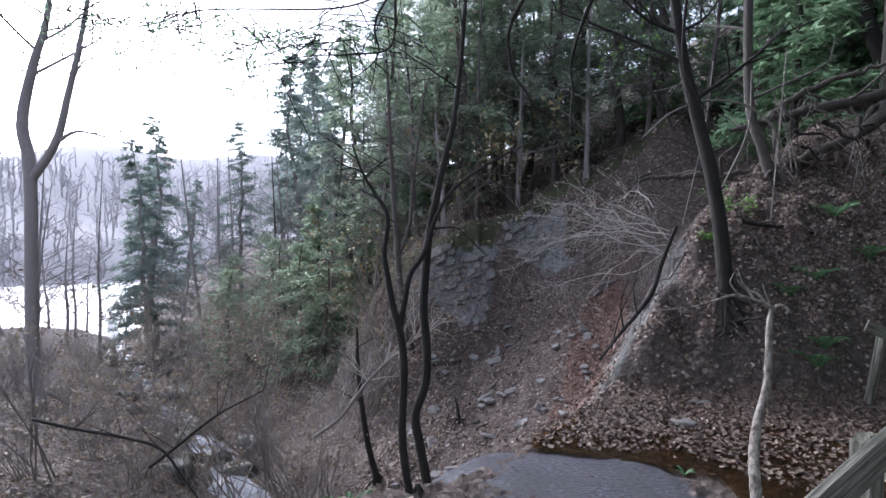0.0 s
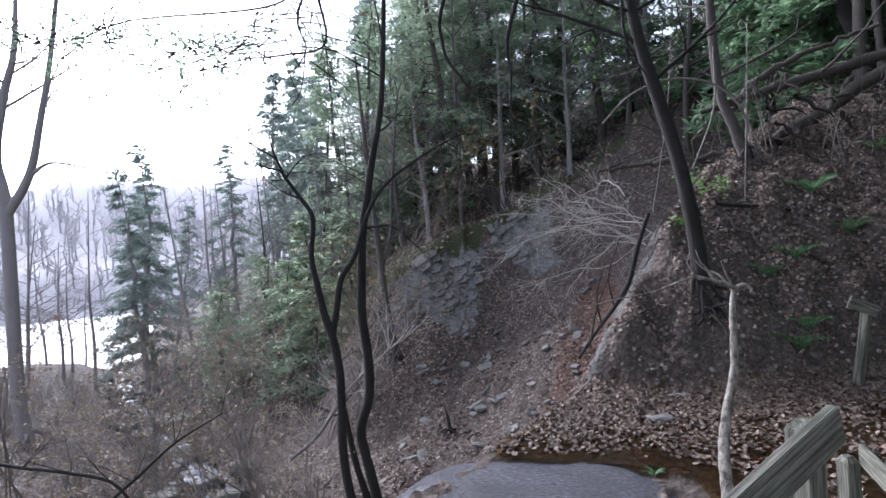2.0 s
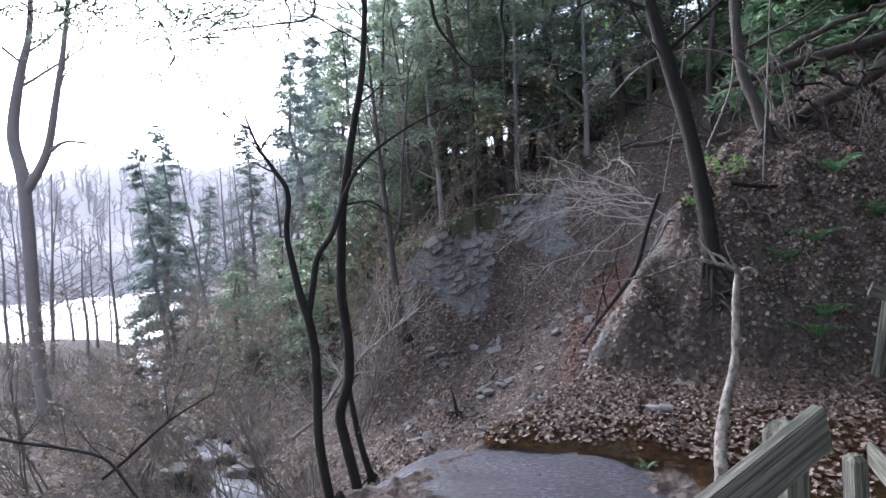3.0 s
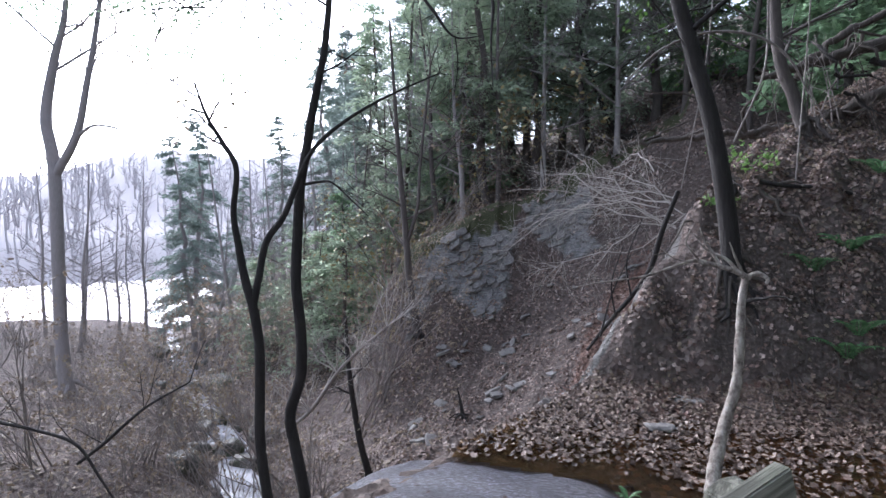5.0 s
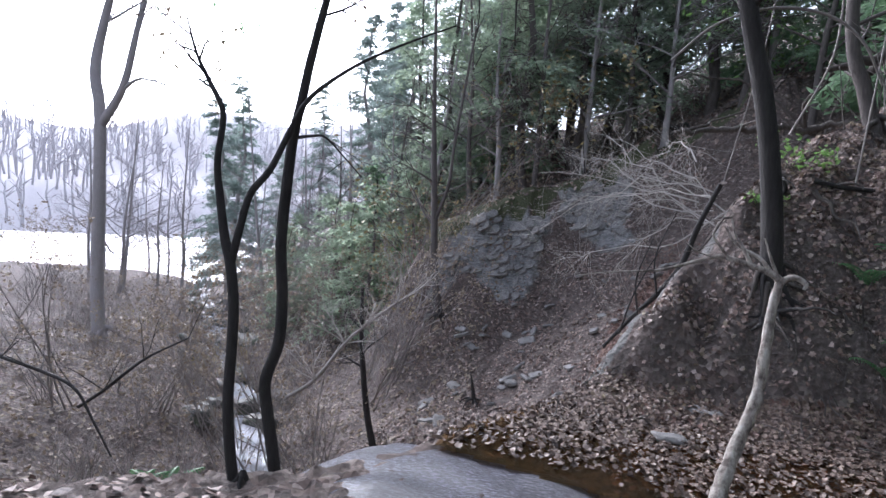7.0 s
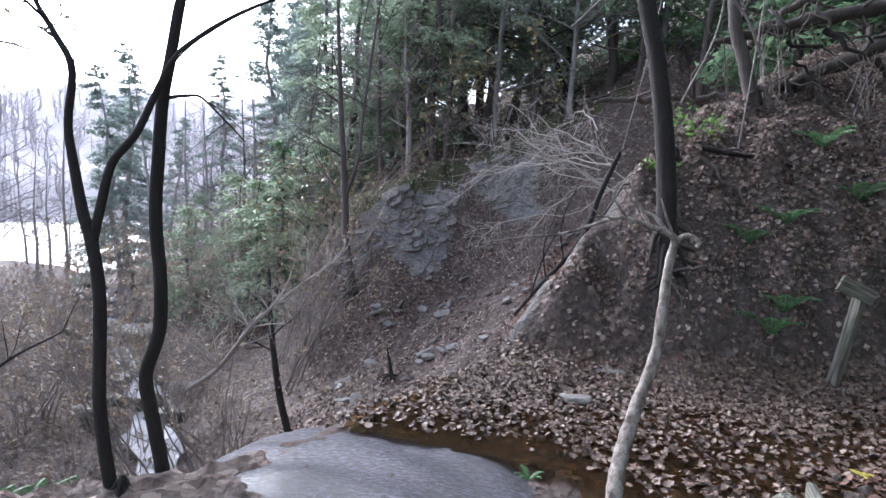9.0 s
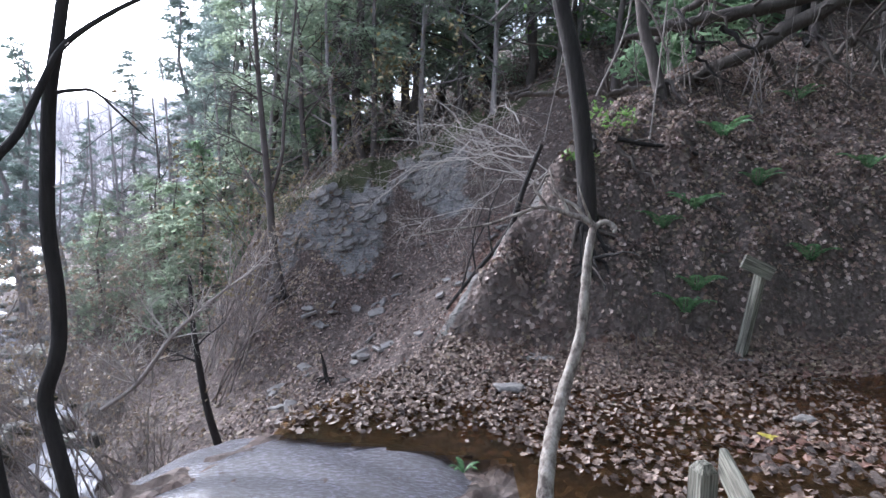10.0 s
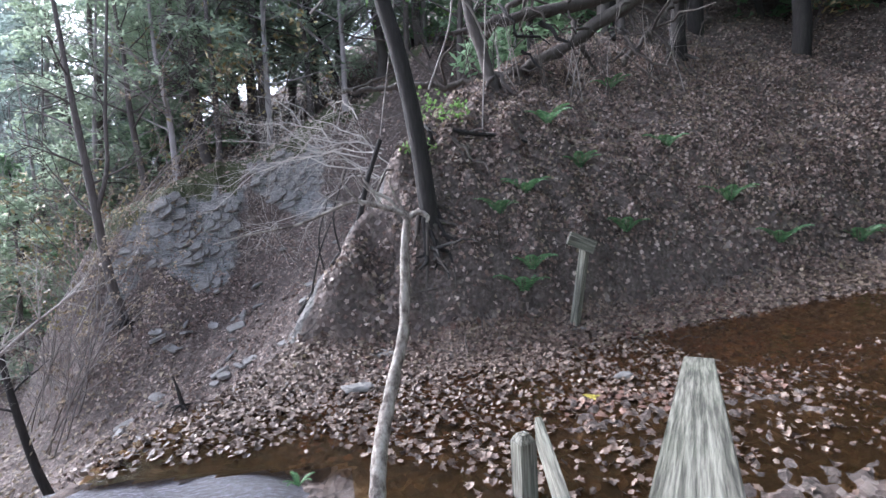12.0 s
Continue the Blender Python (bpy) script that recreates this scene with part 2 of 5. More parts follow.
class Tubes:
    """Gathers tapered round limbs into one mesh of quads."""

    def __init__(self):
        self.v, self.f, self.n = [], [], 0

    def add(self, pts, radii, seg=6):
        pts = np.asarray(pts, dtype=float)
        k = len(pts)
        radii = np.interp(np.linspace(0, 1, k), np.linspace(0, 1, len(radii)), radii)
        tan = np.gradient(pts, axis=0)
        tan /= np.linalg.norm(tan, axis=1)[:, None] + 1e-9
        ref = np.array([0.31, 0.95, 0.05]) if abs(tan[0][2]) > 0.7 else np.array([0.05, 0.1, 0.99])
        a = np.cross(tan, ref)
        a /= np.linalg.norm(a, axis=1)[:, None] + 1e-9
        b = np.cross(tan, a)
        ang = np.arange(seg) * 2 * math.pi / seg
        ring = a[:, None] * np.cos(ang)[None, :, None] + b[:, None] * np.sin(ang)[None, :, None]
        self.v.append((pts[:, None] + ring * radii[:, None, None]).reshape(-1, 3))
        i, j = np.meshgrid(np.arange(k - 1), np.arange(seg), indexing="ij")
        q = np.stack([i * seg + j, i * seg + (j + 1) % seg, (i + 1) * seg + (j + 1) % seg, (i + 1) * seg + j], -1).reshape(-1, 4)
        self.f.append(q + self.n)
        self.n += k * seg

    def mesh(self, name, mat):
        return fast_mesh(name, np.concatenate(self.v), np.concatenate(self.f), mat, True)


def spline(pts, n):
    """A smooth line of n points through the given ones."""
    p = np.asarray(pts, dtype=float)
    p = np.vstack([2 * p[0] - p[1], p, 2 * p[-1] - p[-2]])
    t = np.linspace(0, len(p) - 3 - 1e-6, n)
    i, u = t.astype(int), (t % 1)[:, None]
    a, b, c, d = p[i], p[i + 1], p[i + 2], p[i + 3]
    return 0.5 * (2 * b + (c - a) * u + (2 * a - 5 * b + 4 * c - d) * u ** 2 + (3 * b - a - 3 * c + d) * u ** 3)


def rough_line(a, b, n, r, wob=0.1, sag=0.0):
    """A wandering line from a to b."""
    a, b = np.asarray(a, float), np.asarray(b, float)
    t = np.linspace(0, 1, n)[:, None]
    p = a + (b - a) * t
    w = np.cumsum(r.normal(0, 1, (n, 3)), axis=0)
    w -= w[0] + (w[-1] - w[0]) * t
    p += w * wob * np.linalg.norm(b - a) / max(n, 2)
    p[:, 2] += sag * np.sin(t[:, 0] * math.pi)
    return p


LEAF_OAK = np.array([(0, 0, 0), (0.16, 0.18, 0), (0.42, 0.22, 0), (0.3, 0.42, 0), (0.5, 0.62, 0), (0.28, 0.72, 0), (0, 1.0, 0),
                     (-0.28, 0.72, 0), (-0.5, 0.62, 0), (-0.3, 0.42, 0), (-0.42, 0.22, 0), (-0.16, 0.18, 0), (0, 0.5, 0)], float) - (0, 0.5, 0)
OAK_F = np.array([(i, (i + 1) % 12, 12) for i in range(12)])
LEAF_OVAL = np.array([(0, -0.5, 0), (0.26, -0.1, 0), (0.2, 0.25, 0), (0, 0.5, 0), (-0.2, 0.25, 0), (-0.26, -0.1, 0)], float)
OVAL_F = np.array([(0, 1, 5), (1, 2, 5), (2, 4, 5), (2, 3, 4)])
BLADE = np.array([(0, -0.5, 0), (0.17, -0.05, 0), (0, 0.5, 0), (-0.17, -0.05, 0)], float)
BLADE_F = np.array([(0, 1, 3), (1, 2, 3)])


def leaves(pos, size, r, shape=0, normal=None, tilt=0.5, curl=0.35):
    """Many curled leaves as arrays of vertices and triangles."""
    base, tri = ((LEAF_OAK, OAK_F), (LEAF_OVAL, OVAL_F), (BLADE, BLADE_F))[shape]
    pos = np.asarray(pos, float)
    n = len(pos)
    nz = np.tile([0, 0, 1.0], (n, 1)) if normal is None else np.asarray(normal, float)
    nz = nz + r.normal(0, tilt, (n, 3))
    nz /= np.linalg.norm(nz, axis=1)[:, None]
    ax = np.cross(nz, r.normal(0, 1, (n, 3)))
    ax /= np.linalg.norm(ax, axis=1)[:, None]
    ay = np.cross(nz, ax)
    s = np.asarray(size if np.ndim(size) else np.full(n, size)) * r.uniform(0.65, 1.25, n)
    c = r.normal(0, curl, (n, 1))
    c2 = r.normal(0, curl, (n, 1))
    lx, ly = base[None, :, 0] * r.uniform(0.75, 1.1, (n, 1)), base[None, :, 1]
    lz = c * (lx ** 2 * 2.2) + c2 * (ly ** 2 * 1.4) + abs(c) * 0.02
    v = pos[:, None] + s[:, None, None] * (lx[..., None] * ax[:, None] + ly[..., None] * ay[:, None] + lz[..., None] * nz[:, None])
    f = tri[None] + (np.arange(n) * len(base))[:, None, None]
    return v.reshape(-1, 3), f.reshape(-1, 3)


def gather(lists):
    v, f, k = [], [], 0
    for a, b in lists:
        v.append(a)
        f.append(b + k)
        k += len(a)
    return np.concatenate(v), np.concatenate(f)


# ---- the lie of the land ----
def sstep(a, b, x):
    t = np.clip((x - a) / (b - a), 0, 1)
    return t * t * (3 - 2 * t)
def smin(a, b, k):
    h = np.clip(0.5 + 0.5 * (b - a) / k, 0, 1)
    return b + (a - b) * h - k * h * (1 - h)
def smax(a, b, k):
    return -smin(-a, -b, k)
def stream_x(y):
    return np.interp(y, [-20, 4, 9, 14, 20, 30, 45, 80, 130], [-2.5, -3.2, -4.9, -9.0, -15.0, -24.5, -38.0, -66.0, -98.0])
def stream_z(y):
    return np.interp(y, [-20, 4, 9, 14, 20, 30, 45, 80, 130], [-3.4, -3.8, -4.3, -4.9, -5.3, -5.9, -6.8, -9.6, -9.8])
def valley(x, y):
    u, zs = x - stream_x(y), stream_z(y)
    k = np.interp(y, [0, 5, 9, 14, 30], [0.30, 0.36, 0.42, 0.42, 0.38])
    v = np.minimum(np.maximum(u - 0.7, 0), 18 + 0.1 * np.maximum(u, 0))
    right = zs + k * v + np.interp(y, [5, 10], [0.0, 0.008]) * np.maximum(v - 4, 0) ** 2
    lefth = np.maximum(-u - 0.8, 0)
    cap = np.interp(y, [-20, 0, 6, 12, 20, 35, 60, 90], [3, 2.5, 1.6, 1.6, 1.7, 1.4, 1.0, 0.6])
    left = zs + cap * (1 - np.exp(-lefth * 0.5 / np.maximum(cap, .3)))
    z = np.where(u > 0, right, left)
    # the river and the hills beyond it
    s = -0.72 * x + 0.69 * y
    z = z + (np.minimum(z, -10.2) - z) * sstep(52, 66, s) * sstep(30, -10, u)
    return z
def ledge(x, y):
    # pool shelf: flat rock floor beside the trail, falling off on its gully side
    edge = x - np.interp(y, [-12, 0.0, 1.2, 2.2, 2.7, 3.1, 3.6, 4.6, 5.4, 6.0, 8], [-2.6, -2.2, -1.9, -0.9, 0.0, 0.4, 0.72, 1.4, 1.97, 2.4, 3.5])
    top = -0.07 + np.interp(y, [-12, -3, 0, 1.0, 1.7, 2.3, 4.5, 5.4, 6.5], [0.9, .5, .28, .16, .06, 0., 0.03, .2, .3]) 
    top = top + 0.05 * np.maximum(x - 5, 0) ** 1.3
    # the channel that the water has cut
    yc = np.interp(x, [1.5, 2.5, 3.6, 4.6, 5.6, 7.0, 8.5, 11], [3.4, 3.6, 3.9, 4.1, 4.3, 4.2, 4.0, 3.8])
    far = np.interp(x, [1.5, 3.0, 4.5], [0.04, 0.07, 0.13])
    top = top + np.where(y > yc, far, 0.035 * sstep(2.2, 3.2, x)) * np.where(y > yc, sstep(0.7 + 0.12 * np.sin(3.1 * x), 1.4 + 0.1 * np.sin(1.7 * x), y - yc), sstep(0.3 + 0.1 * np.sin(2.7 * x), 0.9 + 0.12 * np.sin(3.7 * x + 1), yc - y)) * sstep(1.2, 1.9, x) * sstep(0.8, 1.8, y)
    return top - 1.5 * np.maximum(-edge, 0) - 0.22 * np.maximum(-edge, 0) ** 2
def hill(x, y):
    foot = np.interp(x, [1.5, 2.4, 3.5, 4.9, 6.5, 9, 14, 30], [5.5, 5.15, 5.05, 5.2, 5.25, 5.2, 5.0, 3.0])
    d = y - foot
    bank = 0.12 + np.interp(d, [-40, 0, 0.1, 0.3, 0.7, 1.3, 3.0, 8, 20, 60], [-30, 0, 0.3, 0.72, 1.22, 1.95, 3.2, 6.6, 15, 38])
    w = x - (1.74 + 0.28 * (y - 5.75))
    face = -0.2 + np.interp(w, [-30, 0, 0.5, 1.2, 2.0, 4, 10, 40], [-40, 0, 1.0, 2.2, 3.1, 4.8, 9.5, 30])
    return smin(bank, face, 0.25)
def farwall(x, y):
    # the gully's far wall: shale band, forest floor above it
    c = 16.2 + 0.25 * (x - 2) + 0.5*np.sin(x*.7)
    d = y - c
    base = np.where(x < 0, 0.35 + 0.33 * x, 0.35 + 0.62 * x)
    w = sstep(-9, -3, x)
    up = np.interp(d, [-30, -1.2, 0, 0.7, 1.4, 6, 20, 60], [-28, -1.2, 0, 1.3, 1.8, 3.4, 8.0, 13])
    return base + np.where(up > 0, up * w, up) - 6 * (1 - w)
def height(x, y):
    z = valley(x, y)
    z = smax(z, farwall(x, y), 0.3)
    z = smax(z, ledge(x, y), 0.12)
    z = smax(z, hill(x, y), 0.12)
    return z


def lumps(x, y):
    """Small unevenness of the ground."""
    k = 0.16 * np.sin(1.3 * x + 0.7 * y) * np.sin(0.9 * y - 0.5 * x + 1) + 0.07 * np.sin(3.1 * x - 1.7 * y + 2) * np.sin(2.7 * y + 1.1 * x) + 0.03 * np.sin(7.3 * x + 5.1 * y) * np.sin(6.1 * y - 4.7 * x)
    flat = sstep(-0.4, 0.4, ledge(x, y) + 0.02 - np.maximum(hill(x, y), -9)) * sstep(-0.45, -0.1, ledge(x, y))
    k = k + 0.2 * np.exp(-((x - 3.45) ** 2 + (y - 5.75) ** 2) / 0.1)
    rough = sstep(0.2, 0.6, hill(x, y)) * sstep(9.0, 6.5, y) * sstep(8.5, 5.0, x)
    k = k + rough * (0.15 * np.sin(6.7 * x + 2.1 * y + 1.5 * np.sin(3.1 * y)) * np.sin(5.9 * y - 2.3 * x) + 0.07 * np.sin(13.1 * x - 7.0 * y) * np.sin(11.3 * y + 3.0 * x))
    cliff = y - (16.2 + 0.25 * (x - 2) + 0.5 * np.sin(x * 0.7))
    k = k + 0.6 * sstep(0.95, 1.15, cliff + 0.25 * np.sin(2.3 * x) + 0.12 * np.sin(6.1 * x)) * sstep(3.6, 1.6, cliff) * sstep(-4.6, -2.6, x) * sstep(8, 5.5, x)
    return k * (1 - 0.88 * flat)


def ground_z(x, y):
    x, y = np.asarray(x, float), np.asarray(y, float)
    return height(x, y) + lumps(x, y)


def gz(x, y):
    return float(ground_z(np.array([x]), np.array([y]))[0])


def ground_n(x, y):
    e = 0.05
    n = np.stack([ground_z(x - e, y) - ground_z(x + e, y), ground_z(x, y - e) - ground_z(x, y + e), np.full(len(x), 2 * e)], -1)
    return n / np.linalg.norm(n, axis=1)[:, None]


def warped(lo, hi, mid, fine, grow):
    """Grid lines, fine around mid and coarser outwards."""
    out = [mid[0]]
    while out[-1] < mid[1]:
        out.append(out[-1] + fine)
    step = fine
    while out[-1] < hi:
        step = min(step * grow, 14)
        out.append(out[-1] + step)
    step, low = fine, [mid[0]]
    while low[-1] > lo:
        step = min(step * grow, 14)
        low.append(low[-1] - step)
    return np.array(low[:0:-1] + out)


GX = warped(-420, 300, (-1.5, 8.0), 0.06, 1.035)
GY = warped(-60, 520, (1.2, 8.5), 0.06, 1.035)
gx, gy = np.meshgrid(GX, GY, indexing="xy")
gzz = ground_z(gx, gy)
gzz += 0.018 * rng.normal(0, 1, gzz.shape) * (abs(gx - 3) < 14) * (abs(gy - 8) < 14)
ground_v = np.stack([gx, gy, gzz], -1).reshape(-1, 3)
gi, gj = np.meshgrid(np.arange(len(GY) - 1), np.arange(len(GX) - 1), indexing="ij")
W = len(GX)
ground_f = np.stack([gi * W + gj, gi * W + gj + 1, (gi + 1) * W + gj + 1, (gi + 1) * W + gj], -1).reshape(-1, 4)
ground_me = fast_mesh("ground", ground_v, ground_f, M_GROUND, True)
# covers: bare clay, fresh red leaves, shale
bank_foot = np.interp(gx, [1.5, 2.4, 3.5, 4.9, 6.5, 9], [5.5, 5.15, 5.05, 5.2, 5.25, 5.2])
wf = gx - (1.74 + 0.28 * (gy - 5.75))
clay = sstep(-0.35, 0.1, wf) * sstep(1.5, 1.0, wf) * sstep(4.9, 5.3, gy) * sstep(12, 9, gy) * sstep(0.15, -0.2, wf - 0.2 - 0.85 * (gy - 5.2))
redc = np.exp(-((gx - (1.6 + 0.28 * (gy - 8))) / 0.75) ** 2) * sstep(6.0, 7.5, gy) * sstep(15.5, 13.5, gy)
cw = gy - (16.2 + 0.25 * (gx - 2) + 0.5 * np.sin(gx * 0.7))
shale = sstep(-1.0 + 0.4 * np.sin(1.9 * gx), -0.3 + 0.4 * np.sin(1.9 * gx), cw) * sstep(1.5, 0.9, cw) * sstep(-3.8, -2.4, gx) * sstep(4.2, 2.4, gx)
shale = shale * np.clip(0.62 + 0.7 * np.sin(1.25 * gx + 0.4) * np.sin(1.1 * gy + 0.5 * gx), 0.1, 1.0)
# dark soil where the bank is cut, and in patches up the hill
bd = gy - bank_foot
humus = (0.62 * sstep(0.03, 0.12, bd) * sstep(1.2, 0.6, bd) * sstep(8.5, 6.0, gx) + 0.38 * sstep(0.3, 0.8, bd)) * sstep(2.7, 3.2, gx - 0.25 * np.maximum(gy - 5.75, 0)) * sstep(14, 11, gy)
moss = 0.75 * sstep(0.9, 1.15, cw) * sstep(2.9, 2.0, cw) * sstep(-5, -3, gx) * sstep(8, 5.5, gx)
ma = ground_me.attributes.new("moss", "FLOAT", "POINT")
ma.data.foreach_set("value", moss.astype(np.float32).ravel())
col = ground_me.color_attributes.new("cover", "FLOAT_COLOR", "POINT")
col.data.foreach_set("color", np.stack([clay, redc, shale, humus], -1).astype(np.float32).ravel())
ground = tagged(new("ground", ground_me), "leaf-strewn forest ground with a gully, bank and stream bed", "ground", kind="structure")


def sheet(name, xs, ys, zf, mat, label, category, uv=False):
    x, y = np.meshgrid(xs, ys)
    v = np.stack([x, y, zf(x, y)], -1).reshape(-1, 3)
    i, j = np.meshgrid(np.arange(len(ys) - 1), np.arange(len(xs) - 1), indexing="ij")
    w = len(xs)
    f = np.stack([i * w + j, i * w + j + 1, (i + 1) * w + j + 1, (i + 1) * w + j], -1).reshape(-1, 4)
    return tagged(new(name, fast_mesh(name, v, f, mat, True)), label, category, kind="structure")


px, py = np.meshgrid(np.linspace(0.4, 13, 160), np.linspace(1.5, 5.7, 90))
pool_z = 0.05 * np.maximum(px - 5, 0) ** 1.3
pi, pj = np.meshgrid(np.arange(89), np.arange(159), indexing="ij")
pool_f = np.stack([pi * 160 + pj, pi * 160 + pj + 1, (pi + 1) * 160 + pj + 1, (pi + 1) * 160 + pj], -1).reshape(-1, 4)
wet = ((ledge(px, py) > -0.16) & (hill(px, py) < 0.4) & (py < 5.45) & (px > 2.3 - 1.6 * sstep(2.9, 3.3, py))).ravel()
pool_f = pool_f[wet[pool_f].all(axis=1)]
pool = tagged(new("water", fast_mesh("water", np.stack([px, py, pool_z], -1).reshape(-1, 3), pool_f, M_POOL, True)), "shallow brown stream water standing over fallen leaves", "water", kind="structure")
river = sheet("water", np.linspace(-420, 40, 8), np.linspace(20, 420, 8), lambda x, y: x * 0 - 9.3, M_RIVER, "pale wide river far below the woods", "water")
# the stream down in the valley
sy = np.linspace(6, 60, 220)
sx, sz = stream_x(sy), stream_z(sy) + 0.12
wid = 0.6 + 0.2 * np.sin(sy * 1.9) + 0.1 * np.sin(sy * 4.3)
stream_v = np.concatenate([np.stack([sx + k * wid, sy, sz + 0.03 * np.sin(sy * 5 + k)], -1) for k in (-1, -0.33, 0.33, 1)])
n = len(sy)
stream_f = np.concatenate([np.stack([np.arange(n - 1) + c * n, np.arange(n - 1) + (c + 1) * n, np.arange(1, n) + (c + 1) * n, np.arange(1, n) + c * n], -1) for c in range(3)])
tagged(new("water", fast_mesh("water", stream_v, stream_f, M_STREAM, True)), "narrow pale stream running over stones in the valley", "water", kind="structure")


def cascade():
    """Water sheeting over the rounded rock lip below the pool."""
    u, w = np.meshgrid(np.linspace(0, 1, 60), np.linspace(0, 1, 46))
    x = -0.6 + 3.05 * u
    y = 1.0 + 2.7 * w - 0.1 * u
    dome = 1 - ((u - 0.62) / 0.68) ** 2 * 0.9
    z = -0.35 + 0.34 * dome - 0.55 * np.maximum(w - 0.83 + 0.25 * (u - 0.5) ** 2, 0) ** 1.2 * 2.2 - 1.6 * np.maximum(0.28 - u, 0) ** 1.3 - 0.25 * np.maximum(u - 0.8, 0) * 2
    z = z + 0.010 * np.sin(46 * w + 12 * u + 2 * np.sin(9 * u)) + 0.012 * np.sin(23 * u + 4 * w) * np.sin(17 * w)
    v = np.stack([x, y, z], -1).reshape(-1, 3)
    i, j = np.meshgrid(np.arange(45), np.arange(59), indexing="ij")
    f = np.stack([i * 60 + j, i * 60 + j + 1, (i + 1) * 60 + j + 1, (i + 1) * 60 + j], -1).reshape(-1, 4)
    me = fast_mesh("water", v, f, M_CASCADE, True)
    uvl = me.uv_layers.new()
    uvl.data.foreach_set("uv", np.stack([u.ravel()[f.ravel()], w.ravel()[f.ravel()]], -1).astype(np.float32).ravel())
    return tagged(new("water", me), "thin grey water sheeting over a rounded rock lip", "water", kind="structure")


cascade()
# hills beyond the river, their haze painted in as a pale colour
qs, qq = np.meshgrid(np.linspace(160, 460, 24), np.linspace(-330, 420, 60))
qz = -10.5 + 14 * sstep(160, 195, qs) + (50 + 14 * np.sin(qq * 0.013) + 5 * np.sin(qq * 0.05)) * sstep(185, 430, qs)
qi, qj = np.meshgrid(np.arange(59), np.arange(23), indexing="ij")
qf = np.stack([qi * 24 + qj, qi * 24 + qj + 1, (qi + 1) * 24 + qj + 1, (qi + 1) * 24 + qj], -1).reshape(-1, 4)
tagged(new("backdrop", fast_mesh("backdrop", np.stack([-0.72 * qs + 0.69 * qq, 0.69 * qs + 0.72 * qq, qz], -1).reshape(-1, 3), qf, M_FAR_HAZE, True)), "wooded hills far beyond the river, haze painted into their pale colour", "hills", kind="structure")


# ---- trees ----
def limbs(T, start, direc, length, radius, depth, r, seg=5, spread=0.7, up=0.15, tips=None, kids=4, wob=0.5):
    """A limb with side limbs, and so on."""
    d = np.asarray(direc, float)
    d /= np.linalg.norm(d)
    n = 7 if depth > 1 else 5
    p = [np.asarray(start, float)]
    for _ in range(n - 1):
        d = d + r.normal(0, wob / n, 3) + np.array([0, 0, up / n])
        d /= np.linalg.norm(d)
        p.append(p[-1] + d * length / (n - 1))
    p = np.array(p)
    T.add(p, [radius, radius * 0.7, radius * 0.25], seg if depth > 0 else 3)
    if tips is not None and depth <= 1:
        tips.extend(p[2:])
    if depth > 0:
        for k in range(kids):
            u = 0.25 + 0.72 * (k + r.random()) / kids
            i = int(u * (n - 1))
            q = p[i] + (p[min(i + 1, n - 1)] - p[i]) * (u * (n - 1) - i)
            side = r.normal(0, 1, 3)
            side -= side @ d * d
            side /= np.linalg.norm(side)
            limbs(T, q, d * (1 - spread * 0.5) + side * spread, length * r.uniform(0.4, 0.65) * (1.1 - 0.4 * u), radius * (0.62 - 0.3 * u), depth - 1, r, max(seg - 1, 3), spread, up, tips, kids, wob)


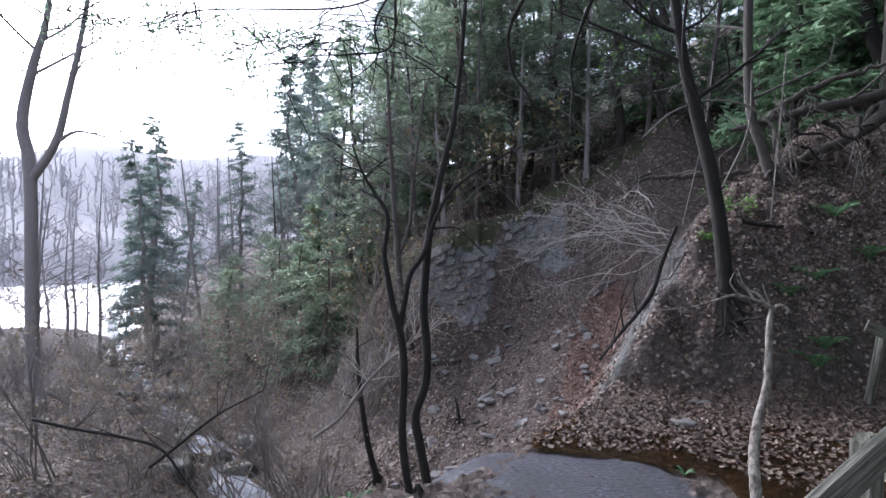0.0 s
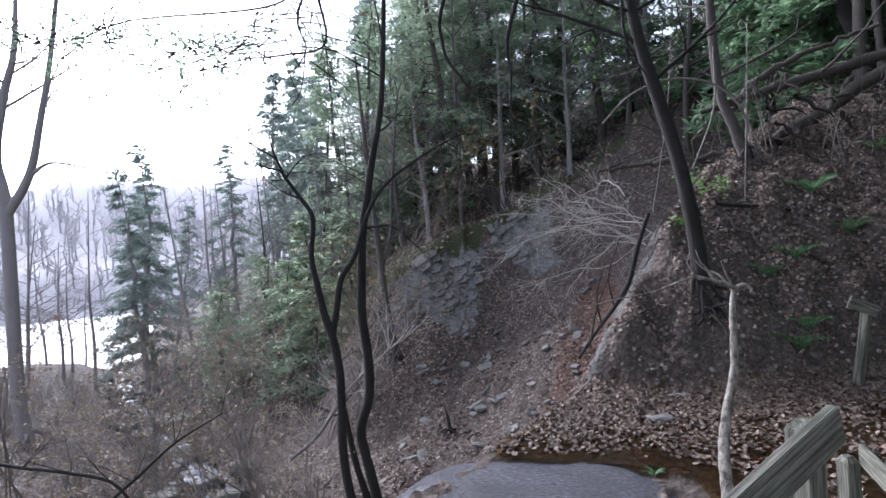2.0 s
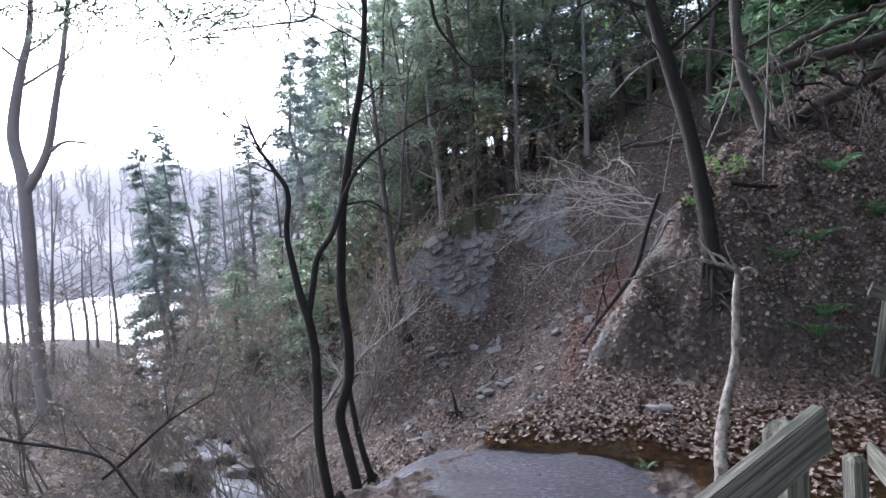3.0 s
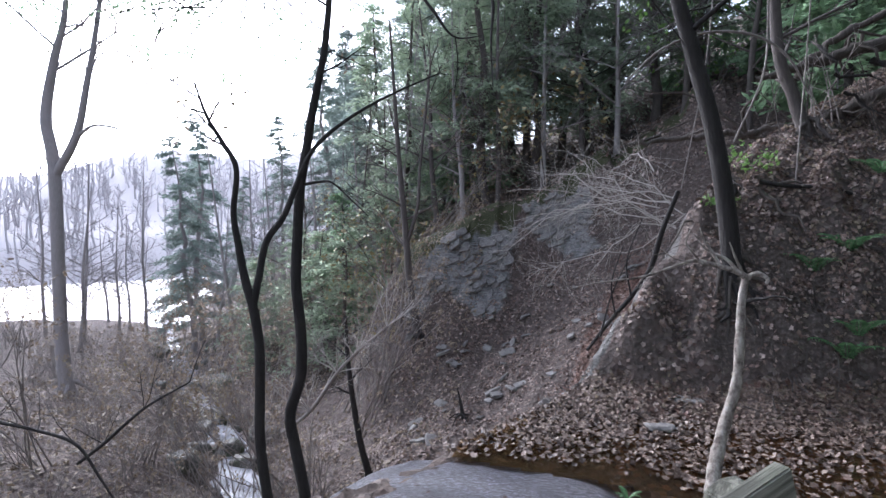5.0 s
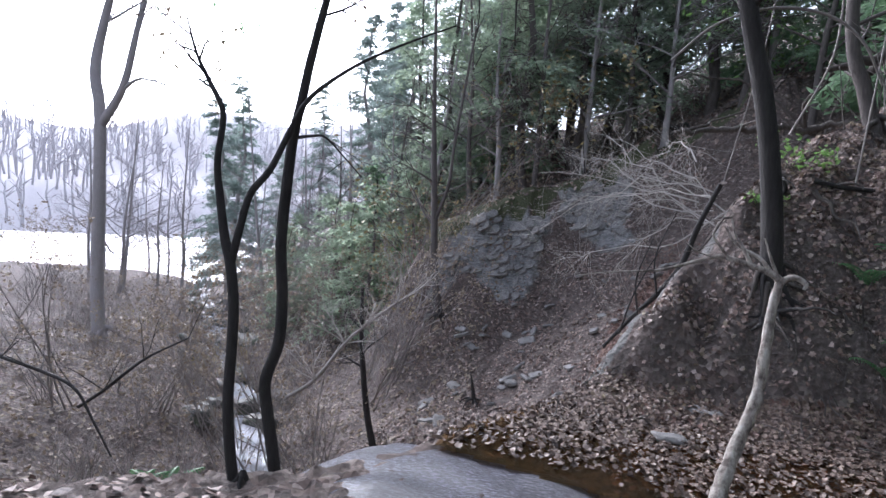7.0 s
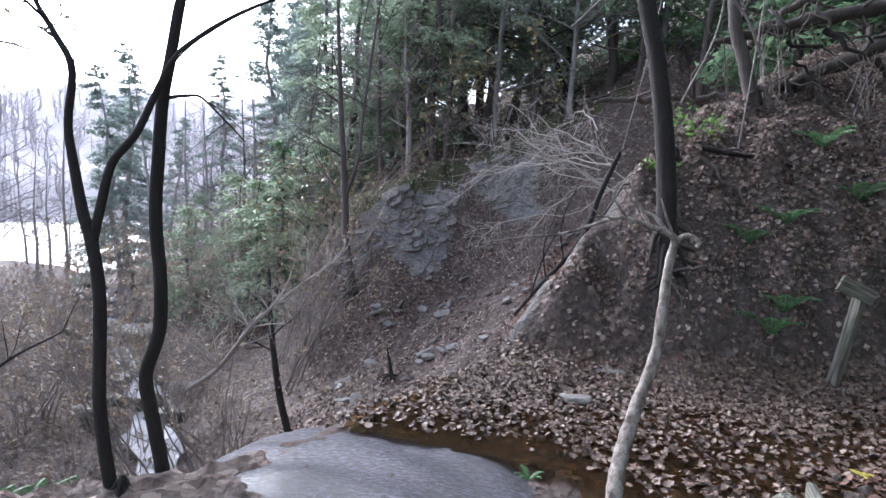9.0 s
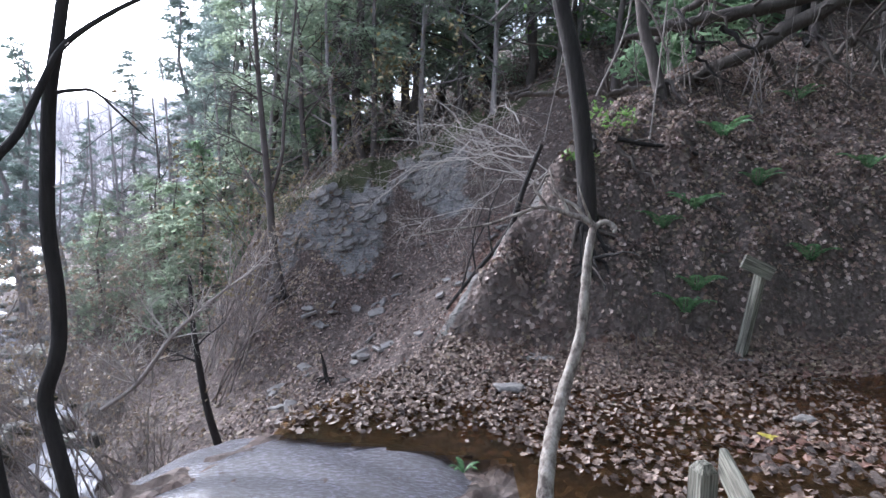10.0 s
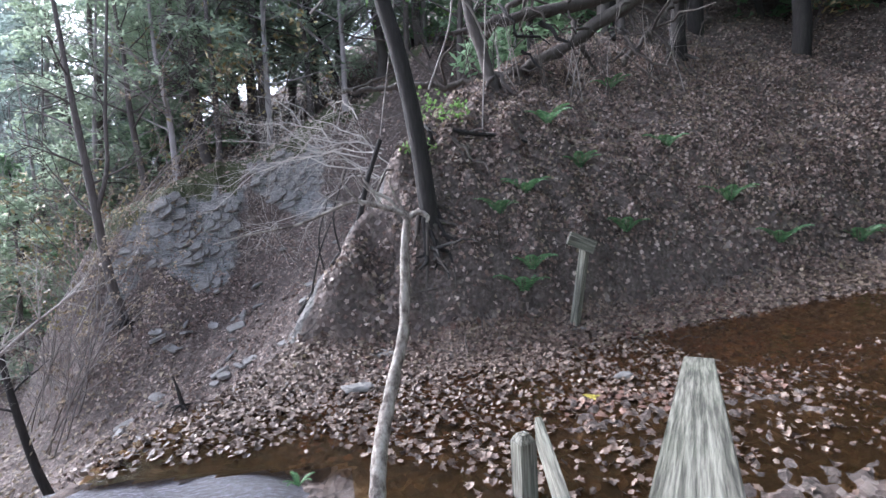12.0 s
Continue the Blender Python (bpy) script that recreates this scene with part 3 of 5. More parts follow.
def bare_tree(name, line, radii, mat, seed, label, crown_from=0.45, n_limb=9, limb_len=2.2, depth=2, leaf=None, leaf_n=0, leaf_size=0.06, group="", extra=None, lmat=None, kids=4, limb_r=0.35, upw=0.5):
    r = np.random.default_rng(seed)
    root = tagged(new(name), label, "tree", group)
    base = np.asarray(line[0], float)
    root.location = base
    p = spline(np.asarray(line, float) - base, 4 * len(line))
    T = Tubes()
    p2 = p.copy()
    p2[0, 2] -= 0.3
    rad = np.interp(np.linspace(0, 1, len(p)), np.linspace(0, 1, len(radii)), radii)
    rad[0] *= 1.5
    T.add(p2, rad, 10)
    for k in range(4):
        a = k * 1.6 + r.random()
        T.add(rough_line((0, 0, 0.12 + radii[0]), (math.cos(a) * radii[0] * 3.5, math.sin(a) * radii[0] * 3.5, -0.15), 5, r, 0.4), [radii[0] * 0.5, radii[0] * 0.12], 5)
    part("trunk", T.mesh("trunk", mat), root)
    B, tips = Tubes(), []
    for k in range(n_limb):
        u = crown_from + (0.98 - crown_from) * (k + r.random() * 0.8) / n_limb
        i = min(int(u * (len(p) - 1)), len(p) - 2)
        a = r.random() * 6.28
        limbs(B, p[i], (math.cos(a), math.sin(a), upw), limb_len * r.uniform(0.6, 1.2) * (1.15 - 0.5 * u), rad[i] * limb_r + 0.004, depth, r, 5, tips=tips, kids=kids)
    for pts, rr in (extra or []):
        E = Tubes()
        E.add(spline(np.asarray(pts, float) - base, 5 * len(pts)), rr, 7)
        e = np.asarray(pts, float) - base
        for k in range(4):
            i = r.integers(len(e) // 2, len(e))
            limbs(E, e[i], e[-1] - e[-2] + r.normal(0, 0.25, 3), limb_len * 0.4 * r.uniform(0.6, 1.2), rr[-1] * 0.8, 1, r, 4, 0.7, 0.1, tips, 3)
        part("limb", E.mesh("limb", lmat or mat), root)
    if B.n:
        part("crown", B.mesh("crown", lmat or mat), root)
    if leaf is not None and tips:
        tips = np.array(tips)
        q = tips[r.integers(0, len(tips), leaf_n)] + r.normal(0, 0.05, (leaf_n, 3))
        v, f = leaves(q, leaf_size, r, 1, None, 1.0)
        part("foliage", fast_mesh("foliage", v, f, leaf), root)
    return root


def hemlock(seed, h, width, mat_bark, mat_leaf, label, dens=1.0, low=0.08, group="hemlocks of the ravine", leaf_n=5, leaf_size=0.36, spread=1.0):
    """A hemlock: straight trunk, drooping boughs with flat sprays of needles."""
    r = np.random.default_rng(seed)
    root = tagged(new("hemlock_tree"), label, "tree", group)
    T = Tubes()
    p = rough_line((0, 0, -0.5), (r.normal(0, 0.15), r.normal(0, 0.15), h), 10, r, 0.12)
    T.add(p, [h * 0.011 + 0.04, h * 0.008 + 0.02, 0.012], 8)
    part("trunk", T.mesh("trunk", mat_bark), root)
    B, pos, nor, siz = Tubes(), [], [], []
    nb = int(h * 6.0 * dens)
    for k in range(nb):
        u = low + (1 - low) * (k + r.random()) / nb
        z = h * u
        L = width * (1 - u) ** 0.7 * r.uniform(0.55, 1.2) + 0.3
        a = r.random() * 6.283
        d = np.array([math.cos(a), math.sin(a), 0])
        t = np.linspace(0, 1, 6)[:, None]
        droop = 0.1 * L * t - 0.34 * L * t ** 2
        c = np.interp(u, np.linspace(0, 1, 10), p[:, 0]), np.interp(u, np.linspace(0, 1, 10), p[:, 1])
        q = np.array([c[0], c[1], z]) + d * L * t + np.array([0, 0, 1]) * droop + r.normal(0, 0.03, (6, 3)) * L * t
        B.add(q, [0.008 + 0.008 * L, 0.003], 3)
        side = np.array([-d[1], d[0], 0])
        ns = int(12 * L * dens) + 5
        for s in r.uniform(0.18, 1.0, ns):
            w = (1.1 - s) * L * 0.45 * r.uniform(-1, 1)
            x = np.array([np.interp(s, t[:, 0], q[:, j]) for j in range(3)]) + side * w + d * abs(w) * 0.35
            m = leaf_n
            pos.append(x + r.normal(0, 1, (m, 3)) * np.array([0.21, 0.21, 0.08]) * spread * (0.6 + 0.12 * L))
            nor.append(np.tile([d[0] * 0.3, d[1] * 0.3, 1.0], (m, 1)))
            siz.append(np.full(m, leaf_size))
    v, f = leaves(np.concatenate(pos), np.concatenate(siz), r, 2, np.concatenate(nor), 0.35, 0.3)
    v = v.copy()
    part("limbwork", B.mesh("limbwork", M_GREY if mat_bark == M_DARK else mat_bark), root)
    part("crown", fast_mesh("crown", v, f, mat_leaf), root)
    return root


# the double-stemmed dark trees at the lip
bare_tree("slender_tree", [(-0.16, 2.7, gz(-0.16, 2.7) - 0.1), (-0.22, 2.7, -0.3), (-0.27, 2.7, -0.03), (-0.33, 2.7, 0.26), (-0.36, 2.7, 0.48), (-0.27, 2.7, 0.76), (-0.26, 2.7, 1.08), (-0.29, 2.7, 1.44), (-0.27, 2.7, 1.79), (-0.24, 2.7, 2.13), (-0.19, 2.7, 2.37), (-0.14, 2.7, 2.63), (-0.1, 2.7, 2.8), (0.0, 2.7, 3.3), (0.1, 2.7, 4.6), (0.25, 2.7, 7.0)],
          [0.045, 0.042, 0.04, 0.038, 0.033, 0.026, 0.01], M_DARK, 11, "slender dark-barked bare tree leaning at the stream lip", 0.82, 6, 1.2, 2, M_TAN, 60, 0.05, limb_r=0.2,
          extra=[([(-0.21, 2.7, 2.15), (-0.08, 2.68, 2.16), (0.02, 2.68, 2.15), (0.16, 2.7, 2.02), (0.27, 2.72, 1.91)], [0.012, 0.003])])
bare_tree("forked_sapling", [(-0.28, 2.4, gz(-0.28, 2.4) - 0.1), (-0.33, 2.4, -0.19), (-0.39, 2.4, 0.12), (-0.42, 2.4, 0.43), (-0.41, 2.4, 0.78), (-0.41, 2.4, 1.05), (-0.45, 2.4, 1.31), (-0.5, 2.4, 1.47), (-0.55, 2.4, 1.73), (-0.58, 2.4, 1.95), (-0.55, 2.4, 2.24), (-0.65, 2.4, 2.42), (-0.77, 2.4, 2.61), (-0.86, 2.4, 2.85)],
          [0.036, 0.035, 0.034, 0.032, 0.022, 0.017, 0.006], M_DARK, 12, "dark forked sapling growing beside a taller trunk", 0.84, 5, 0.5, 2, M_TAN, 60, 0.04,
          extra=[([(-0.45, 2.4, 1.29), (-0.41, 2.42, 1.51), (-0.37, 2.46, 1.75), (-0.27, 2.52, 1.92), (-0.2, 2.6, 2.17), (-0.12, 2.64, 2.36), (-0.02, 2.75, 2.52), (0.17, 2.85, 2.68), (0.4, 3.0, 2.84), (0.7, 3.15, 3.0)], [0.027, 0.022, 0.014, 0.005])])
# the far forked tree beside the valley, in bark with haze painted in
bx, by = -15.5, 14.0
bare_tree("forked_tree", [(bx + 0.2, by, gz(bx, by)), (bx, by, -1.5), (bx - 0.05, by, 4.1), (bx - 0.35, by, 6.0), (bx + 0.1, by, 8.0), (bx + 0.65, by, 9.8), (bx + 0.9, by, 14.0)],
          [0.24, 0.2, 0.18, 0.11, 0.04], M_HAZY, 13, "tall forked tree paled by painted haze, bare but for a few leaves", 0.62, 9, 3.6, 2, M_TAN, 420, 0.14,
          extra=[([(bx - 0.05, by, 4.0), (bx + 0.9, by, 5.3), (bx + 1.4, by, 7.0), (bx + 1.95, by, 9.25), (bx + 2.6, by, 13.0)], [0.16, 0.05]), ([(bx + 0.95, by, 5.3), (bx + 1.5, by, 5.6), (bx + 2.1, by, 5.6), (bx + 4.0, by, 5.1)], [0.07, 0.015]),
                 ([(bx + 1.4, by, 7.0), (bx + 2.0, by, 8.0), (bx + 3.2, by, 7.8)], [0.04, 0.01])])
# the leaning tree on the bank
bare_tree("bank_tree", [(3.42, 5.7, 0.95), (3.42, 5.7, 1.4), (3.37, 5.7, 2.0), (3.28, 5.7, 2.65), (3.17, 5.7, 3.2), (3.02, 5.7, 3.8), (2.7, 5.6, 5.2), (2.3, 5.5, 9)],
          [0.11, 0.1, 0.09, 0.085, 0.04], M_DARK, 14, "dark leaning tree rooted on the eroded bank", 0.75, 9, 2.4, 2)


def along(name, lines, mat, parent, label="", n=5, seg=6):
    """One part out of tapered limbs: (points, radii)."""
    T = Tubes()
    for pts, rad in lines:
        T.add(spline(pts, n * len(pts)), rad, seg)
    return part(name, T.mesh(name, mat), parent, label)


def thing(name, label, category, group="", at=(0, 0, 0)):
    ob = tagged(new(name), label, category, group)
    ob.location = at
    return ob


# the pale bent sapling beside the rail
sapling = thing("bent_sapling", "pale lichen-spotted bent sapling with a knotted twiggy top", "tree", at=(0, 0, 0))
knots = np.random.default_rng(4)
along("trunk", [([(2.37, 2.3, -0.3), (2.41, 2.45, 0.09), (2.45, 2.58, 0.27), (2.51, 2.7, 0.42), (2.58, 2.78, 0.61), (2.65, 2.82, 0.83), (2.68, 2.86, 1.09), (2.7, 2.9, 1.31), (2.73, 2.91, 1.49)], list(np.linspace(0.046, 0.022, 45) * knots.uniform(0.88, 1.15, 45)))], M_LICHEN, sapling, n=6, seg=9)
for pts, rr in (([(2.73, 2.91, 1.47), (2.79, 2.9, 1.5), (2.84, 2.88, 1.47), (2.83, 2.87, 1.44)], [0.022, 0.017, 0.008]),
                ([(2.73, 2.91, 1.47), (2.68, 2.91, 1.51), (2.56, 2.92, 1.55), (2.43, 2.94, 1.58), (2.28, 2.96, 1.53), (2.11, 2.97, 1.47), (1.84, 2.98, 1.43), (1.65, 3.0, 1.39)], [0.024, 0.017, 0.012, 0.008, 0.003]),
                ([(2.69, 2.91, 1.5), (2.62, 2.93, 1.59), (2.51, 2.95, 1.65), (2.44, 2.97, 1.75)], [0.013, 0.009, 0.003]),
                ([(2.48, 2.93, 1.56), (2.41, 2.9, 1.64), (2.37, 2.88, 1.7), (2.39, 2.86, 1.78)], [0.01, 0.003]),
                ([(2.71, 2.91, 1.5), (2.66, 2.88, 1.6), (2.62, 2.86, 1.7)], [0.011, 0.003]),
                ([(2.58, 2.92, 1.55), (2.53, 2.94, 1.65), (2.5, 2.96, 1.7), (2.47, 2.97, 1.8)], [0.012, 0.008, 0.003]),
                ([(2.4, 2.95, 1.57), (2.3, 2.9, 1.6), (2.22, 2.88, 1.66)], [0.006, 0.002])):
    along("branch", [(pts, rr)], M_LICHEN, sapling)

# the dead crown that lies over the gully, and the leaning dead stem in front of the clay face
dead = thing("dead_tree_crown", "bare grey crown of a fallen tree hanging over the gully", "dead tree")
r = np.random.default_rng(31)
for e in ((0.83, 9.2, 2.58), (0.5, 9.2, 1.43), (1.25, 8.8, 1.05), (1.67, 8.9, 3.27), (0.94, 9.1, 2.01), (1.98, 8.8, 3.17), (2.64, 8.4, 2.75), (2.16, 8.4, 0.8), (1.25, 9.0, 2.94), (1.0, 8.6, 1.7), (2.2, 8.2, 1.9)):
    T = Tubes()
    root_p = np.array([3.2, 7.3, 2.0]) + r.normal(0, 1, 3) * np.array([0.15, 0.15, 0.3])
    p = rough_line(root_p, np.array(e) + np.array([-0.3, 0, 0]), 9, r, 0.3, r.uniform(-0.1, 0.4))
    T.add(p, [0.011, 0.0065, 0.0025], 5)
    for k in range(20):
        i = r.integers(1, 8)
        d = p[i + 1] - p[i] + r.normal(0, 0.3, 3) * np.array([1, 1, 1.0])
        limbs(T, p[i], d, r.uniform(0.35, 1.2), 0.0034, 1, r, 3, 0.7, -0.1, None, 4, 0.8)
    part("bough", T.mesh("bough", M_DEAD), dead)
stem = thing("leaning_dead_stem", "dark dead stem leaning against the pale clay face", "dead tree")
along("trunk", [([(1.88, 6.5, 0.2), (2.2, 6.55, 0.62), (2.48, 6.6, 0.95), (2.7, 6.6, 1.3), (2.85, 6.6, 1.8), (3.05, 6.65, 2.3)], [0.02, 0.03, 0.036, 0.03])], M_DARK, stem, seg=8)
for pts in ([(2.25, 6.5, 0.65), (2.2, 6.5, 1.1), (2.35, 6.5, 1.6)], [(2.45, 6.55, 0.92), (2.4, 6.55, 1.4), (2.6, 6.6, 1.95)], [(2.05, 6.45, 0.4), (2.2, 6.5, 0.95), (2.45, 6.5, 1.5)]):
    along("shoot", [(pts, [0.014, 0.01, 0.005])], M_DARK, stem)

# trees on the bank and slope
hx, hy = 5.05, 8.0
bare_tree("slope_tree", [(hx, hy, gz(hx, hy)), (hx - 0.15, hy, 3.7), (hx - 0.4, hy, 4.8), (hx - 0.5, hy - 0.2, 8.5), (hx - 0.6, hy - 0.2, 12)], [0.1, 0.085, 0.07, 0.03], M_GREY, 21, "grey-barked tree standing on the leafy bank", 0.45, 8, 2.0, 2)
for k, (x, y, rad, h, lean) in enumerate(((8.9, 8.7, 0.14, 11, 0.1), (8.5, 9.9, 0.08, 9, -0.15), (12.7, 7.3, 0.1, 9, 0.05), (8.2, 10.1, 0.13, 10, 0.2), (14.5, 9.5, 0.16, 11, 0.1), (9.3, 13.0, 0.15, 12, -0.3))):
    z = gz(x, y)
    bare_tree("slope_tree", [(x, y, z), (x + lean * 0.4, y, z + 2), (x + lean, y + 0.1, z + 5), (x + lean * 1.5, y, z + h)], [rad, rad * 0.8, rad * 0.6, 0.03], M_DARK if k % 2 == 0 else M_GREY, 40 + k, "dark straight tree rooted in the leafy hillside", 0.4, 8, 2.4, 2, group="trees of the leafy hillside")
x, y = -2.62, 14.0
bare_tree("slope_tree", [(x, y, gz(x, y)), (x - 0.2, y, 0.2), (x - 0.33, y, 2.0), (x - 0.5, y, 4.2), (x - 0.7, y, 8)], [0.12, 0.1, 0.08, 0.03], M_GREY, 51, "slim grey two-stemmed tree on the gully slope", 0.4, 9, 2.0, 2, extra=[([(x - 0.3, y, 1.5), (x + 0.05, y, 2.6), (x + 0.15, y, 3.8), (x + 0.5, y, 6.6)], [0.06, 0.03])])
x, y = -2.4, 9.5
bare_tree("leaning_pole", [(x, y, gz(x, y)), (x - 0.25, y, -2.4), (x - 0.45, y, -1.0), (x - 0.5, y, 0.1)], [0.08, 0.06, 0.03], M_DARK, 52, "short dark leaning tree stem on the slope", 0.5, 4, 1.0, 2)

# fallen logs on the bank
for pts, rr, nm, lab in (([(9.6, 8.2, 5.4), (7.75, 8.4, 4.66), (6.44, 8.45, 3.9), (5.6, 8.45, 3.52), (5.0, 8.4, 3.3)], [0.12, 0.11, 0.085, 0.04], "fallen_log", "thick grey fallen log propped on the hillside"),
                         ([(10.5, 8.5, 5.5), (8.5, 8.6, 5.05), (6.6, 8.6, 4.65), (5.5, 8.6, 4.4), (4.6, 8.5, 4.12)], [0.13, 0.12, 0.1, 0.045], "fallen_log", "weathered fallen trunk lying along the slope"),
                         ([(2.7, 8.5, 3.22), (3.6, 8.5, 3.3), (4.4, 8.48, 3.33), (5.1, 8.4, 3.34)], [0.035, 0.05, 0.055, 0.045], "fallen_log", "pale fallen log resting behind a bank tree"),
                         ([(7.5, 8.3, 3.6), (8.1, 8.3, 4.2), (8.7, 8.3, 4.85)], [0.05, 0.035], "fallen_branch", "grey branch leaning on a fallen trunk"),
                         ([(5.3, 9.1, 4.3), (6.08, 9.0, 4.95), (7.58, 8.6, 5.4)], [0.07, 0.055, 0.035], "fallen_branch", "bare bleached limb of a fallen tree")):
    log = thing(nm, lab, "log")
    gnarl = np.random.default_rng(int(pts[0][0] * 31))
    p = spline(pts, 26) + gnarl.normal(0, 0.025, (26, 3))
    T = Tubes()
    T.add(p, np.interp(np.linspace(0, 1, 26), np.linspace(0, 1, len(rr)), rr) * gnarl.uniform(0.8, 1.2, 26), 9)
    part("trunk", T.mesh("trunk", M_LOG), log)
    r = np.random.default_rng(len(pts) * 7 + int(pts[0][0] * 10))
    for k in range(5):
        q = np.array(pts[r.integers(0, len(pts) - 1)], float)
        along("stub", [(rough_line(q, q + r.normal(0, 0.55, 3) - (0, 0.2, 0.1), 5, r, 0.4), [0.03, 0.008])], M_LOG, log, n=1, seg=5)
# thick roots that grip the bank below the leaning tree
r = np.random.default_rng(6)
grip = thing("tree_roots", "dark thick roots spread down the eroded bank", "roots")
for k in range(13):
    a = -2.6 + 2.5 * k / 10 + r.normal(0, 0.1)
    L = r.uniform(0.25, 0.6)
    pts = [(3.42, 5.68, 1.2 + r.uniform(-0.1, 0.15))]
    for u in (0.35, 0.7, 1.0):
        x, y = 3.42 + L * u * math.cos(a) + r.normal(0, 0.03), 5.69 + L * u * math.sin(a) * 0.7 + r.normal(0, 0.03)
        pts.append((x, y, max(gz(x, y) + 0.02, 0.75 - 0.5 * u) if u < 1 else gz(x, y) - 0.02))
    along("root", [(pts, [0.04, 0.028, 0.018, 0.006])], M_DARK if k % 3 else M_LOG, grip)
# tangle of roots where the bank is undercut
roots = thing("exposed_roots", "tangle of bare grey roots hanging from the undercut bank", "roots")
r = np.random.default_rng(5)
for k in range(34):
    c = (np.array([5.2 + r.random() * 2.6, 7.7 + r.random() * 0.7, 3.4 + r.random() * 1.4]), np.array([3.2 + r.random() * 0.9, 6.15 + r.random() * 0.6, 1.9 + r.random() * 0.6]), np.array([3.4, 5.62, 1.0]))[0 if k < 15 else (1 if k < 24 else 2)]
    d = r.normal(0, 1, 3) * np.array([0.5, 0.25, 0.2]) + np.array([0, -0.22, -0.35 if k < 24 else -0.3])
    T = Tubes()
    T.add(rough_line(c, c + d * r.uniform(0.7, 1.5), 8, r, 0.5), [0.03 if k % 4 else 0.05, 0.006], 5)
    part("root", T.mesh("root", M_LOG if k % 3 else M_DARK), roots)
for k, (pts, rr) in enumerate((([(2.3, 5.7, 3.5), (2.68, 5.7, 3.84), (3.18, 5.76, 4.01), (3.69, 5.82, 3.95), (4.04, 5.86, 3.69), (4.3, 6.0, 3.3)], [0.012, 0.016, 0.012]), ([(4.02, 6.39, 4.6), (3.99, 6.45, 3.71), (3.7, 6.6, 2.9)], [0.012, 0.012]),
                               ([(3.3, 5.9, 4.6), (3.2, 5.95, 3.6), (3.0, 6.2, 2.3)], [0.008, 0.007]), ([(4.5, 6.4, 4.9), (4.45, 6.5, 3.6), (4.35, 6.5, 2.3)], [0.008, 0.01]))):
    along("vine", [(pts, rr)], M_TWIG, thing("hanging_vine", "thin bare vine hanging over the bank", "vine", "vines over the bank"))

# thin dead brush standing under the fallen logs
for k in range(7):
    brush = thing("dead_brush", "thin grey dead stems tangled under a fallen log", "brush", "dead brush by the logs")
    for j in range(6):
        T = Tubes()
        x, y = 4.9 + 0.62 * k + r.normal(0, 0.3), 8.2 + r.normal(0, 0.25)
        p = rough_line((x, y, gz(x, y) - 0.05), (x + r.normal(0, 0.4), y + r.normal(0, 0.3), gz(x, y) + r.uniform(0.5, 1.4)), 6, r, 0.35)
        limbs(T, p[0], p[-1] - p[0], float(np.linalg.norm(p[-1] - p[0])), 0.011, 1, r, 4, 0.6, 0.0, None, 4)
        part("stem", T.mesh("stem", M_TWIG if k % 2 else M_LOG), brush)

# the dead limb that lies across the slope, and dark branches in the valley's edge
limb = thing("dead_limb", "pale forked dead limb lying above the valley slope", "branch")
r = np.random.default_rng(8)
main = [(-2.9, 6.9, -1.4), (-2.45, 7.0, -1.05), (-1.96, 7.0, -0.4), (-1.7, 7.05, -0.13), (-1.15, 7.1, 0.34), (-0.65, 7.2, 0.7)]
along("stem", [(main, [0.035, 0.028, 0.012])], M_TWIG, limb)
for k in range(24):
    i = 1 + k % 4
    T = Tubes()
    limbs(T, main[i], (r.normal(0.1, 0.5), r.normal(0, 0.4), 0.55), r.uniform(0.5, 1.25), 0.01, 2, r, 4, 0.7, 0.1, None, 4, 0.7)
    part("twig", T.mesh("twig", M_DEAD), limb)
for pts in ([(-5.5, 4.0, -0.24), (-4.93, 4.0, -0.33), (-4.29, 4.0, -0.4), (-3.76, 4.0, -0.52), (-3.45, 4.0, -0.87), (-3.19, 4.0, -1.2)], [(-4.2, 4.4, -0.95), (-3.91, 4.5, -0.72), (-3.31, 4.5, -0.25), (-2.67, 4.5, 0.1)]):
    b = thing("dark_branch", "dark bare branch reaching over the valley edge", "branch", "branches at the valley edge")
    along("stem", [(pts, [0.022, 0.02, 0.009])], M_DARK, b)
    T = Tubes()
    for k in range(5):
        limbs(T, pts[1 + k % 3], (r.normal(0, 0.6), r.normal(0, 0.4), 0.5), 0.6, 0.007, 1, r, 4, kids=3)
    part("twig_spray", T.mesh("twig_spray", M_DARK), b)
# boughs of a tree overhead, hanging into view
over = thing("overhanging_bough", "dark bare drooping bough of a tree overhead", "branch")
